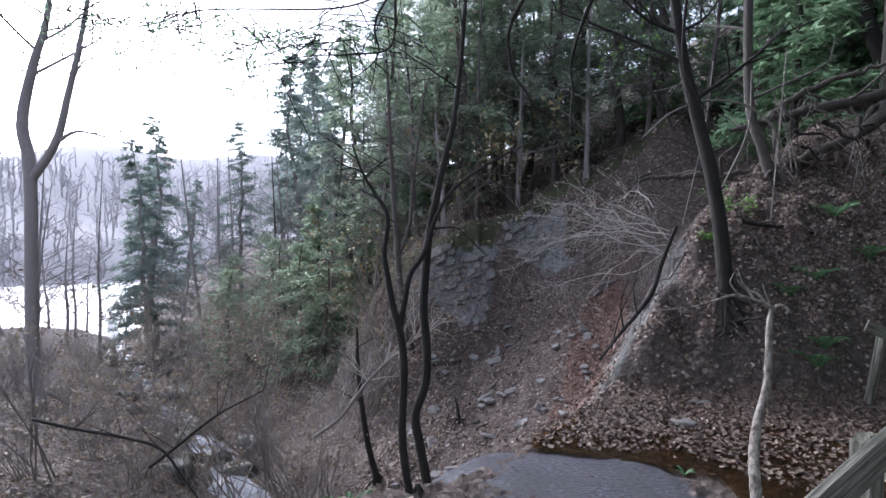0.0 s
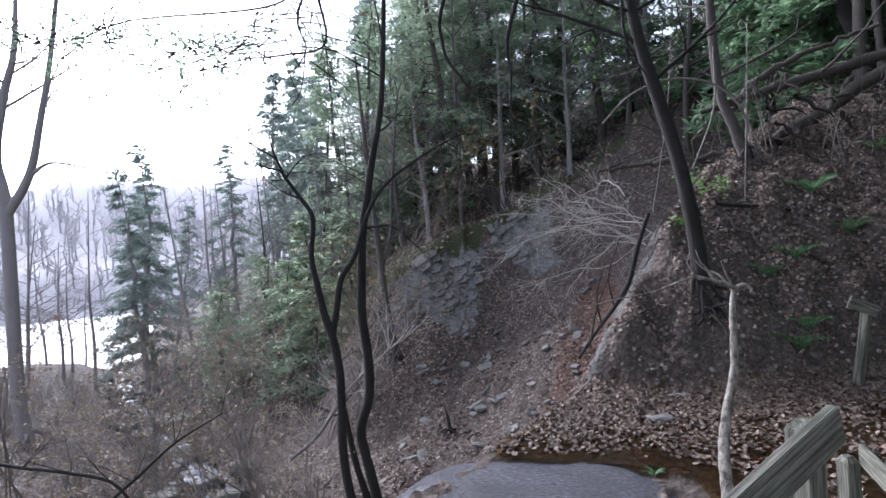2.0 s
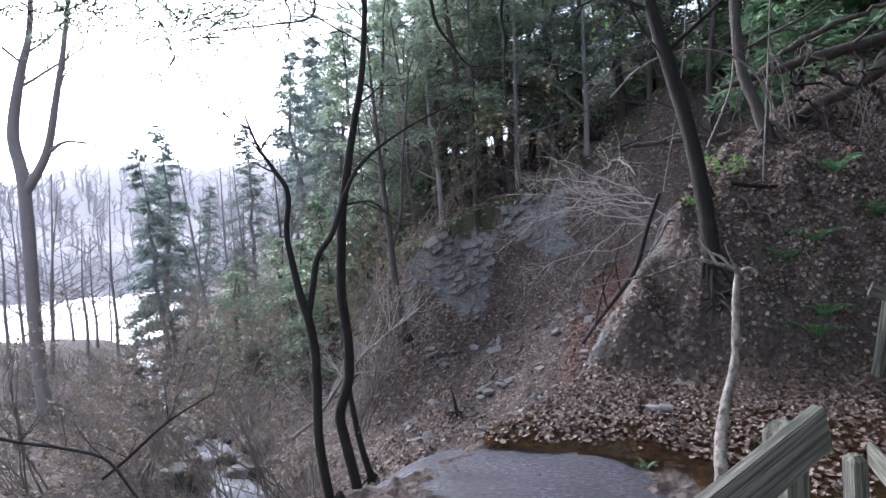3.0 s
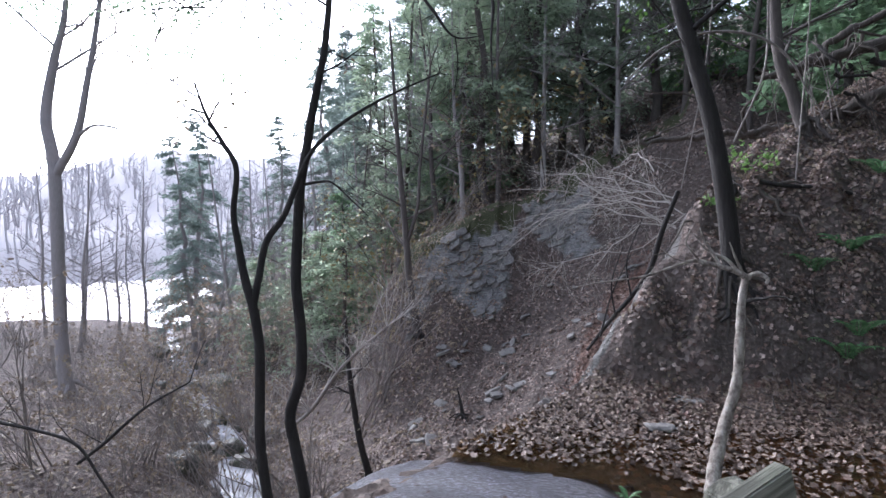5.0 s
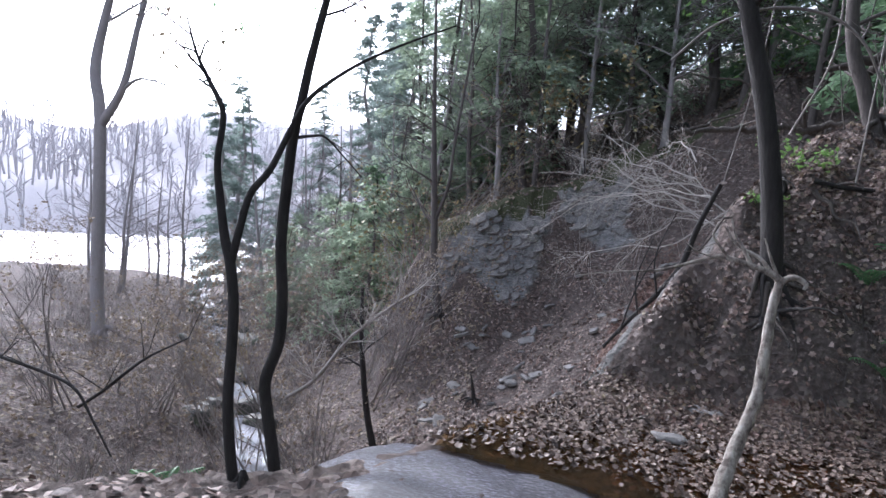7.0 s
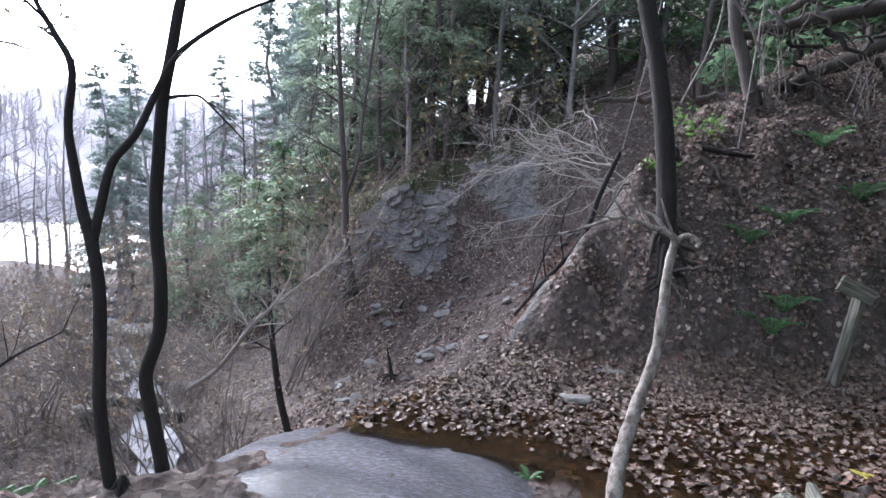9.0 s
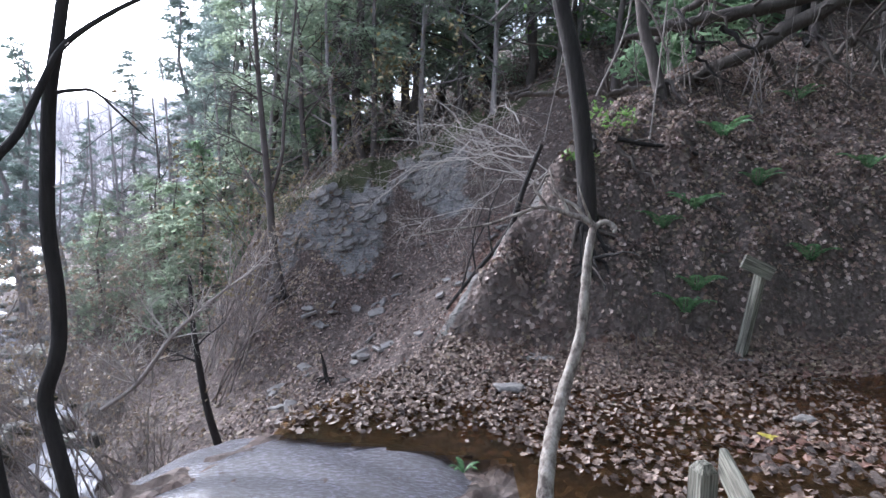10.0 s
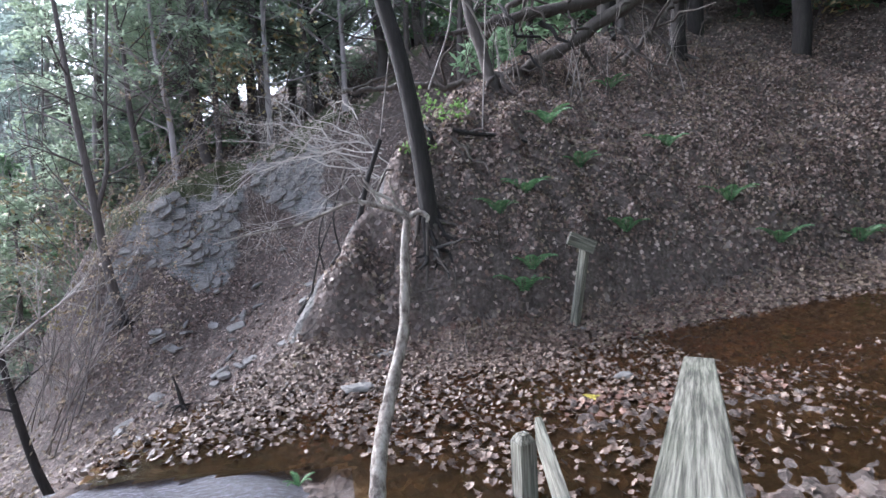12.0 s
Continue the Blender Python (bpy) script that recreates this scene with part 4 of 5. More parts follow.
for pts, rr in (([(1.9, 1.6, 5.6), (1.3, 3.2, 4.5), (1.07, 3.38, 3.87), (1.08, 3.38, 3.54), (1.06, 3.38, 3.28), (1.07, 3.39, 2.93)], [0.03, 0.02, 0.012, 0.004]),
                ([(1.9, 1.6, 5.6), (0.6, 3.2, 4.4), (0.46, 3.38, 3.86), (0.62, 3.41, 3.54), (0.76, 3.45, 3.37), (0.98, 3.48, 3.37)], [0.025, 0.014, 0.003]),
                ([(0.76, 3.45, 3.38), (0.78, 3.44, 3.13), (0.72, 3.49, 2.84)], [0.007, 0.002]),
                ([(1.9, 1.6, 5.6), (2.1, 3.1, 4.6), (2.11, 3.38, 3.89), (2.21, 3.45, 3.59), (2.34, 3.52, 3.41), (2.52, 3.59, 3.18)], [0.02, 0.012, 0.003]),
                ([(1.9, 1.6, 5.6), (-0.6, 2.9, 4.4), (-0.9, 3.4, 3.95), (-1.3, 3.6, 3.75)], [0.02, 0.01, 0.002]),
                ([(-0.6, 2.9, 4.4), (-0.9, 4.0, 4.27), (-1.4, 4.0, 4.2), (-1.9, 4.0, 4.2), (-2.5, 4.0, 4.1)], [0.014, 0.01, 0.004]),
                ([(-0.6, 2.9, 4.4), (-1.5, 3.8, 4.65), (-3.2, 4.0, 4.8), (-4.0, 4.0, 4.65), (-4.9, 4.0, 4.85)], [0.012, 0.009, 0.004]),
                ([(-0.9, 3.4, 3.95), (-1.05, 3.5, 3.55), (-1.45, 3.5, 3.28)], [0.006, 0.002])):
    along("branch", [(pts, rr)], M_DARK, over)
rr = np.random.default_rng(44)
T, tips = Tubes(), []
for k in range(120):
    q = np.array((rr.uniform(-0.3, 0.3), rr.uniform(-0.3, 0.3), rr.uniform(-0.1, 0.3))) + np.array([(-4.9, 4.0, 4.85), (-4.0, 4.0, 4.65), (-3.4, 4.0, 4.65), (-2.5, 4.0, 4.1), (-2.6, 4.0, 4.42), (-1.9, 4.0, 4.2), (-1.4, 4.0, 4.2), (-0.9, 4.0, 4.27), (-1.5, 4.0, 4.6), (-3.2, 4.0, 4.8)][k % 10])
    limbs(T, q, (rr.normal(-0.3, 0.6), rr.normal(0.2, 0.4), rr.normal(-0.12, 0.2)), rr.uniform(0.4, 0.95), 0.009, 2, rr, 4, 0.6, -0.05, tips, 3)
part("twig_spray", T.mesh("twig_spray", M_DARK), over)
tips = np.array(tips)
v, f = leaves(tips[rr.integers(0, len(tips), 2000)] + rr.normal(0, 0.03, (2000, 3)), 0.05, rr, 1, None, 1.0)
part("foliage", fast_mesh("foliage", v, f, M_HEMLOCK), over, "small dark leaves clinging to the twigs")
bare_tree("overhead_tree", [(2.9, -0.6, gz(2.9, -0.6)), (2.8, -0.3, 2.5), (2.4, 0.6, 4.6), (1.9, 1.6, 5.6), (1.2, 2.6, 7.0)], [0.14, 0.12, 0.1, 0.05], M_DARK, 77, "dark tree leaning over the trail, out of leaf", 0.8, 7, 2.2, 2)

# ---- forest ----
near_h = [hemlock(100 + k, (15, 13, 17)[k], (3.0, 2.6, 3.3)[k], M_DARK, M_HEMLOCK, "dark green hemlock standing on the ravine side", 1.0, 0.12) for k in range(3)]
mid_h = [hemlock(130 + k, (14, 12)[k], (3.3, 2.8)[k], M_GREY, M_HEMLOCK_MID, "feathery grey-green hemlock with a bare lower trunk, thin haze painted in", 0.72, (0.2, 0.12)[k], "hemlocks above the gully", 7, 0.27, 1.3) for k in range(2)]
far_h = [hemlock(110 + k, (16, 14)[k], (3.1, 2.6)[k], M_HAZY, M_HEMLOCK_HAZY, "grey-green hemlock beyond the valley, paled by painted haze", 0.8, 0.12, "far hemlocks") for k in range(2)]
r = np.random.default_rng(17)
spots = []


def plant(src, x, y, first, s=1.0, lean=0.0):
    z = gz(x, y) - 0.15
    m = pose(x, y, z, r.normal(0, 2.5) + lean, r.normal(0, 2.5), r.random() * 360)
    if first:
        src.matrix_basis = m
        return src
    return copy_thing(src, m)


used = set()


def put_tree(src, x, y):
    spots.append((x, y))
    plant(src, x, y, src.name not in used)
    used.add(src.name)


# From (19, 8) on: added mostly out of view to shade the hill.
for x, y in ((14.0, 13.5), (13.5, 18), (17, 15), (17.5, 11.5), (12.3, 12.0), (19, 8), (21, 6.5), (18.5, 4), (20, 10.5), (15.8, 10.2)):
    put_tree(near_h[len(spots) % 3], x, y)
for x, y in ((-5.4, 21.4), (-2.0, 21.5), (0.6, 20.2), (2.6, 21.8), (4.8, 20.5), (-3.6, 23.5), (1.4, 24.5), (5.6, 24.0), (-0.6, 27.0), (3.6, 28.0), (-1.2, 19.6), (6.2, 19.0), (3.8, 23.2), (10.6, 22.5), (11.0, 15.8), (-3.0, 26.0), (-0.5, 23.2), (-5.0, 28.5), (-1.8, 31), (2.0, 32), (-7.2, 25.0), (-6.4, 30.5), (0.4, 21.8)):
    put_tree(mid_h[len(spots) % 2], x, y)
small_h = [hemlock(120 + k, (6.0, 4.5)[k], (2.3, 1.9)[k], M_DARK, M_HEMLOCK, "bushy young hemlock with low drooping boughs", 1.0, 0.03, "young hemlocks") for k in range(2)]
for x, y in ((-5.8, 20.2), (-2.4, 22.4), (8.4, 18.4), (6.4, 21.2), (9.0, 15.2), (8.6, 14.0), (10.0, 13.2), (7.6, 12.2), (12.6, 10.6), (-8.4, 22.4)):
    put_tree(small_h[len(spots) % 2], x, y)
pale_h = hemlock(124, 5.4, 2.4, M_GREY, M_HEMLOCK_MID, "young grey-green hemlock on the valley side, thin haze painted in", 0.8, 0.03, "young hemlocks of the valley", 6, 0.27, 1.2)
for x, y in ((-6.6, 17.6), (-8.2, 19.2), (-9.8, 21.5), (-7.2, 23.5), (-5.6, 19.8), (-11.2, 24.0), (-12.5, 21.0), (-14.5, 24.5)):
    put_tree(pale_h, x, y)
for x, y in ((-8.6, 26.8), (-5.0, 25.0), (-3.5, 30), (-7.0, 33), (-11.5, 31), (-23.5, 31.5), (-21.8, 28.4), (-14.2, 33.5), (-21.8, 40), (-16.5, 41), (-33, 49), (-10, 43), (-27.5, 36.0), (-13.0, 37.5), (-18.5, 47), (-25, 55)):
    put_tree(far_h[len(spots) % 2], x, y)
# Unseen hemlocks behind and beside the trail, added to block sky light.
for x, y in ((-5, -7), (2, -9), (-9, -2), (16, 4), (9.5, 0.2), (12.5, 1.0), (7, -2.5), (16, 0.5)):
    put_tree(near_h[len(spots) % 3], x, y)

# High crowns added to shade the hillside; several stand out of view.
tall_h = hemlock(140, 13, 3.6, M_DARK, M_HEMLOCK, "tall hemlock with a long bare trunk, added to shade the hillside", 0.9, 0.45, "tall hemlocks of the hill")
for x, y in ((8.9, 10.9), (11.9, 8.9), (13.8, 10.8), (15.2, 7.4), (12.6, 6.4), (10.8, 10.6), (8.2, 1.6), (6.4, 0.2), (10.5, 3.2)):
    put_tree(tall_h, x, y)

# bare broadleaf trees among them, two kinds with haze painted into the bark
bares = []
for k in range(4):
    h = (10, 12, 9, 11)[k]
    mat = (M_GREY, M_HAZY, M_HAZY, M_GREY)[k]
    bares.append(bare_tree("bare_tree", [(0, 0, 0), (0.1, 0, h * 0.25), (0.05, 0.1, h * 0.5), (0.3, 0, h)], [0.11, 0.09, 0.06, 0.015], mat, 60 + k, ("slim grey leafless tree among hemlocks", "leafless tree on the valley floor, paled by painted haze", "leafless tree beside the river, paled by painted haze", "leafless tree with a few withered leaves")[k], 0.28, 15, 3.0, 2, M_TAN if k in (0, 3) else None, 90, 0.1, group="leafless trees", kids=5))
used_b = set()
for k, (x, y, i) in enumerate(((-3.2, 19.0, 0), (-0.8, 18.6, 3), (-6.0, 21.5, 0), (-9.0, 24.5, 3), (-12.5, 26.0, 0), (2.2, 19.5, 0), (5.6, 18.6, 3), (-4.5, 26, 0), (-15.5, 26.0, 1), (-19.0, 27, 2), (-24.0, 27, 1), (-28.0, 29, 2), (-25.5, 24.0, 1), (-31.0, 33, 2), (-30.0, 25.5, 1), (-36.0, 36, 2), (-34, 30, 1), (-22.5, 21.0, 2), (-38.0, 42, 2), (-17.5, 31.0, 1), (-20.5, 36, 2), (-26.0, 44, 1), (-11.5, 28.5, 2), (-9.0, 35, 1), (-14, 22.0, 1), (7.0, 16.9, 0), (-2.0, 18.0, 2), (0.8, 18.9, 1), (3.4, 19.0, 2), (-5.2, 19.5, 1), (-7.8, 22.0, 2), (6.4, 19.4, 1), (-10.8, 23.5, 2), (-13.5, 30, 1))):
    src = bares[i]
    m = pose(x, y, gz(x, y) - 0.1, r.normal(0, 3), r.normal(0, 3), r.random() * 360)
    if i in used_b:
        copy_thing(src, m)
    else:
        src.matrix_basis = m
        used_b.add(i)

# leaning snag on the gully's far wall
x, y = 4.1, 20.0
bare_tree("dead_snag", [(x, y, gz(x, y)), (x - 0.7, y, 5.6), (x - 1.5, y, 7.6), (x - 2.0, y, 9.0)], [0.11, 0.09, 0.05], M_DARK, 88, "dark dead snag leaning over the gully wall", 0.6, 3, 1.0, 1)

# small trees with yellow and tan leaves, and brush
shrubs = []
for k in range(5):
    rr = np.random.default_rng(200 + k)
    sh = thing("shrub", ("bare grey brush with thin tangled stems", "brush holding withered tan leaves", "small shrub with yellow autumn leaves", "leafless whitish brush at the valley edge", "tall thin bush with tan leaves")[k], "shrub", "brush of the valley")
    T, tips = Tubes(), []
    for s in range((9, 7, 6, 10, 5)[k]):
        a = rr.random() * 6.28
        hgt = (1.7, 1.9, 1.6, 1.3, 4.6)[k]
        limbs(T, (rr.normal(0, 0.12), rr.normal(0, 0.12), -0.05), (math.cos(a) * 0.45, math.sin(a) * 0.45, 1.0), hgt * rr.uniform(0.7, 1.2), 0.012 if k < 4 else 0.022, 2, rr, 3, 0.65, 0.2, tips, 3, 0.6)
    part("thicket", T.mesh("thicket", M_TWIG), sh)
    if k in (1, 2, 4):
        tp = np.array(tips)
        n = (160, 260, 950)[(1, 2, 4).index(k)]
        v, f = leaves(tp[rr.integers(0, len(tp), n)] + rr.normal(0, 0.04, (n, 3)), 0.075, rr, 1, None, 1.0)
        part("foliage", fast_mesh("foliage", v, f, M_YELLOW if k == 2 else M_TAN), sh)
    shrubs.append(sh)
r = np.random.default_rng(23)
places = [(-3.5, 8.4, 4), (-4.7, 8.3, 4), (-5.2, 10.6, 4), (-3.3, 13.4, 2), (-3.6, 14.2, 4), (-4.4, 15.6, 2), (-3.9, 14.6, 2), (-10.3, 14.8, 2), (-1.9, 17.4, 2), (-3.3, 15.0, 2), (-2.6, 16.2, 4), (-3.6, 12.2, 4), (-4.6, 13.5, 4), (-9.7, 13.5, 2), (-10.2, 12.8, 2), (-12.9, 13.0, 2), (-4.2, 16.5, 2), (-6.2, 20.5, 4), (-4.8, 17.5, 4)]
for k in range(120):
    y = r.uniform(6.5, 26)
    u = r.uniform(-11, 5.0) * (0.5 + y / 30)
    x = float(stream_x(y)) + u
    if abs(u) < 0.4 or (x > -2.6 and y < 16.5) or x > 1:
        continue
    places.append((x, y, int(r.choice([0, 0, 0, 1, 3, 3, 4]))))
for k in range(11):
    y = r.uniform(3.6, 6.2)
    places.append((r.uniform(-6.5, -2.0), y, int(r.choice([0, 3, 3]))))
used_s = set()
for x, y, i in places:
    m = pose(x, y, gz(x, y), r.normal(0, 6), r.normal(0, 6), r.random() * 360)
    if i in used_s:
        copy_thing(shrubs[i], m)
    else:
        shrubs[i].matrix_basis = m
        used_s.add(i)
# bright green and yellow saplings on the hill
for x, y, h, mat, lab in ((-4.4, 16.6, 3.4, M_YELLOW, "slender sapling with pale yellow leaves below the hemlocks"), (0.9, 18.6, 4.5, M_YELLOW, "thin understorey sapling holding a few yellow leaves"), (6.2, 17.6, 3.6, M_YOUNG, "bright green leafy sapling above the gully"), (12.7, 9.6, 2.2, M_YELLOW, "yellow-leaved sapling on the hillside"), (3.9, 6.7, 0.5, M_YOUNG, "small yellow-green leafy plant on the bank"), (3.55, 6.25, 0.35, M_YOUNG, "small green plant beside the leaning tree")):
    rr = np.random.default_rng(int(abs(x) * 10))
    z = gz(x, y)
    sh = thing("leafy_sapling", lab, "shrub", at=(x, y, z))
    T, tips = Tubes(), []
    for s in range(5):
        a = rr.random() * 6.28
        limbs(T, (0, 0, -0.05), (math.cos(a) * 0.7, math.sin(a) * 0.7, 0.9), h * rr.uniform(0.7, 1.1), 0.006 * h, 2, rr, 4, 0.7, 0.1, tips, 4)
    part("thicket", T.mesh("thicket", M_GREY), sh)
    tp = np.array(tips)
    n = 420 if h > 1 else 160
    v, f = leaves(tp[rr.integers(0, len(tp), n)] + rr.normal(0, 0.05 * h, (n, 3)), 0.05 + 0.035 * h, rr, 1, None, 0.6)
    part("foliage", fast_mesh("foliage", v, f, mat), sh)


# ---- ferns ----
def fern(seed, fronds, length, label):
    rr = np.random.default_rng(seed)
    root = thing("fern", label, "fern", "ferns of the bank")
    for k in range(fronds):
        a = 6.283 * k / fronds + rr.normal(0, 0.25)
        L = length * rr.uniform(0.75, 1.15)
        t = np.linspace(0, 1, 16)
        rad = L * (0.72 * t)
        z = L * (1.05 * t - 0.62 * t ** 2)
        c = np.stack([math.cos(a) * rad, math.sin(a) * rad, z], -1)
        side = np.array([-math.sin(a), math.cos(a), 0])
        V, F = [], []
        for i in range(1, 16):
            b = len(V)
            V += [c[i - 1] - side * 0.006, c[i - 1] + side * 0.006, c[i] + side * 0.006, c[i] - side * 0.006]
            F.append((b, b + 1, b + 2, b + 3))
        for i in range(1, 16):
            w = L * 0.17 * math.sin(math.pi * (0.12 + 0.86 * t[i])) ** 0.8
            fw = (c[i] - c[i - 1]) * 0.8
            for s in (-1, 1):
                b = len(V)
                V += [c[i] - fw * 0.32, c[i] + side * s * w * 0.55 - fw * 0.15 + (0, 0, -0.02 * L), c[i] + side * s * w + fw * 0.35 + (0, 0, -0.045 * L), c[i] + side * s * w * 0.5 + fw * 0.45]
                F.append((b, b + 1, b + 2, b + 3))
        part("frond", fast_mesh("frond", V, F, M_FERN), root)
    return root


tiny = fern(4, 6, 0.14, "small fern beside the rock lip")
tiny.matrix_basis = pose(2.0, 2.85, 0.0, 0, 0, 20)
fern_src = [fern(1, 9, 0.42, "green evergreen fern growing from the leafy bank"), fern(2, 8, 0.5, "arching dark green fern on the bank"), fern(3, 10, 0.4, "lush green fern at the trail edge")]
used_f = set()
for x, y, i in ((4.35, 5.25, 1), (5.64, 6.38, 0), (5.37, 6.73, 1), (4.32, 5.87, 0), (7.47, 5.81, 1), (7.87, 5.4, 1), (9.14, 5.41, 1), (7.14, 8.09, 0), (4.5, 5.36, 0), (4.66, 5.88, 0), (5.89, 5.69, 0), (7.11, 6.58, 0), (10.4, 5.3, 0), (11.0, 5.1, 1), (-1.05, 2.2, 2), (-1.3, 2.25, 2), (-0.85, 2.3, 2), (-0.7, 2.42, 2)):
    m = pose(x, y, gz(x, y) - 0.02, 0, 0, r.random() * 360)
    if i in used_f:
        copy_thing(fern_src[i], m)
    else:
        fern_src[i].matrix_basis = m
        used_f.add(i)


# ---- timber posts and rails ----
def plank(name, a, b, wide, tall, mat, parent, roll=0.0, label=""):
    """A bevelled board from a to b."""
    a, b = Vector(a), Vector(b)
    bm = bmesh.new()
    bmesh.ops.create_cube(bm, size=1.0)
    bmesh.ops.scale(bm, vec=((b - a).length, wide, tall), verts=bm.verts)
    bmesh.ops.bevel(bm, geom=bm.edges[:], offset=0.004, segments=2, affect="EDGES")
    me = bpy.data.meshes.new(name)
    bm.to_mesh(me)
    bm.free()
    me.materials.append(mat)
    ob = part(name, me, parent, label)
    ob.matrix_basis = Matrix.Translation((a + b) / 2) @ (b - a).to_track_quat("X", "Z").to_matrix().to_4x4() @ pose(0, 0, 0, roll)
    return ob


def post(name, foot, top, size, parent, chamfer=0.03, turn=0.0, label=""):
    """A square post whose top is chamfered to a low point."""
    foot, top = Vector(foot), Vector(top)
    h = (top - foot).length
    bm = bmesh.new()
    bmesh.ops.create_cube(bm, size=1.0)
    bmesh.ops.scale(bm, vec=(h, size, size), verts=bm.verts)
    bmesh.ops.bevel(bm, geom=bm.edges[:], offset=0.005, segments=2, affect="EDGES")
    end = [f for f in bm.faces if f.normal.x > 0.95 and f.calc_area() > size * size * 0.5]
    if chamfer and end:
        res = bmesh.ops.inset_region(bm, faces=end, thickness=size * 0.3)
        bmesh.ops.translate(bm, vec=(chamfer, 0, 0), verts=list({v for f in end for v in f.verts}))
    me = bpy.data.meshes.new(name)
    bm.to_mesh(me)
    bm.free()
    me.materials.append(M_TIMBER)
    ob = part(name, me, parent, label)
    ob.matrix_basis = Matrix.Translation((foot + top) / 2) @ (top - foot).to_track_quat("X", "Z").to_matrix().to_4x4() @ pose(0, 0, 0, turn)
    return ob


rail = thing("handrail", "weathered timber handrail on a chamfered post beside the trail", "railing")
plank("rail", (1.36, -0.06, 0.98), (2.06, 0.42, 1.23), 0.038, 0.14, M_TIMBER, rail)
post("post", (1.97, 0.46, 0.0), (1.97, 0.46, 1.2), 0.09, rail, 0.03, 30)
low = thing("handrail", "low timber rail and mossy chamfered post at the stream crossing", "railing")
post("post", (3.17, 2.36, -0.2), (3.17, 2.36, 0.31), 0.1, low, 0.035, 15)
plank("rail", (3.25, 2.34, 0.36), (2.85, 0.9, 0.4), 0.038, 0.14, M_TIMBER, low)
cap = thing("handrail", "broad weathered timber rail sloping down to the stream", "railing")
plank("rail", (2.6, 0.35, 1.15), (4.04, 2.13, 0.69), 0.14, 0.038, M_TIMBER, cap)
post("post", (3.9, 1.94, -0.1), (3.9, 1.94, 0.71), 0.09, cap, 0.0)
signpost = thing("timber_post", "leaning weathered timber post with a short board end", "post")
post("post", (4.82, 5.06, -0.05), (5.02, 5.1, 1.0), 0.085, signpost, 0.0, 20)
plank("board", (4.78, 5.02, 1.05), (5.08, 5.02, 0.92), 0.035, 0.14, M_TIMBER, signpost)


# ---- stones ----
def stone(seed, size, label, name="stone", group="", slabby=False):
    rr = np.random.default_rng(seed)
    bm = bmesh.new()
    bmesh.ops.create_icosphere(bm, subdivisions=3, radius=1.0)
    for v in bm.verts:
        n = noise.noise(v.co * 1.3 + Vector((seed * 3.1, 0, 0))) * 0.35 + noise.noise(v.co * 3.5 + Vector((0, seed, 0))) * 0.12
        v.co *= 1 + n
        v.co.z = max(min(v.co.z, 0.75), -0.8)
        if slabby:
            v.co = Vector([math.copysign(abs(q) ** 0.5, q) for q in v.co])
        v.co = Vector((v.co.x * size[0], v.co.y * size[1], v.co.z * size[2]))
    me = bpy.data.meshes.new(name)
    bm.to_mesh(me)
    bm.free()
    me.materials.append(M_SHALE if slabby else M_STONE)
    for p in me.polygons:
        p.use_smooth = True
    return tagged(new(name, me), label, "stone", group)


s = stone(1, (0.14, 0.08, 0.04), "flat tan stone slab among the fallen leaves")
s.location = (2.44, 4.23, 0.015)
s = stone(2, (0.35, 0.12, 0.06), "long flat stone at the water's edge")
s.location = (2.75, 4.95, 0.04)
s = stone(3, (0.5, 0.2, 0.07), "flat grey stone slab below the timber post")
s.location = (4.75, 5.1, 0.02)
s = stone(4, (0.09, 0.07, 0.04), "small grey stone lying in the stream")
s.location = (4.6, 3.7, 0.0)
s = stone(5, (1.2, 0.9, 0.45), "dark mossy boulder beside the valley stream")
s.location = (-14.2, 20.5, gz(-14.2, 20.5) + 0.1)
s.data.materials[0] = M_WETSTONE
shards = [stone(20 + k, ((0.16, 0.1, 0.04), (0.22, 0.13, 0.05), (0.1, 0.08, 0.04))[k], "thin grey shale shard on the gully slope", "shale_shard", "shale shards", True) for k in range(3)]
used_k = set()
for k in range(90):
    y = r.uniform(6.0, 15.5)
    x = r.uniform(-2.0, 1.0 + 0.3 * (y - 6))
    m = pose(x, y, gz(x, y) + 0.01, r.normal(-20, 14), r.normal(0, 14), r.random() * 360)
    i = k % 3
    if i in used_k:
        copy_thing(shards[i], m)
    else:
        shards[i].matrix_basis = m
        used_k.add(i)
boulders = [stone(30 + k, ((0.35, 0.3, 0.22), (0.55, 0.4, 0.3))[k], "grey wet stone in the valley stream", "stream_stone", "stones of the stream") for k in range(2)]
used_k = set()
for s in boulders:
    s.data.materials[0] = M_WETSTONE
for k in range(40):
    y = r.uniform(11, 34)
    x = float(stream_x(y)) + r.normal(0, 1.0)
    m = pose(x, y, gz(x, y) + 0.1, r.normal(0, 15), r.normal(0, 15), r.random() * 360)
    i = k % 2
    if i in used_k:
        copy_thing(boulders[i], m)
    else:
        boulders[i].matrix_basis = m
        used_k.add(i)
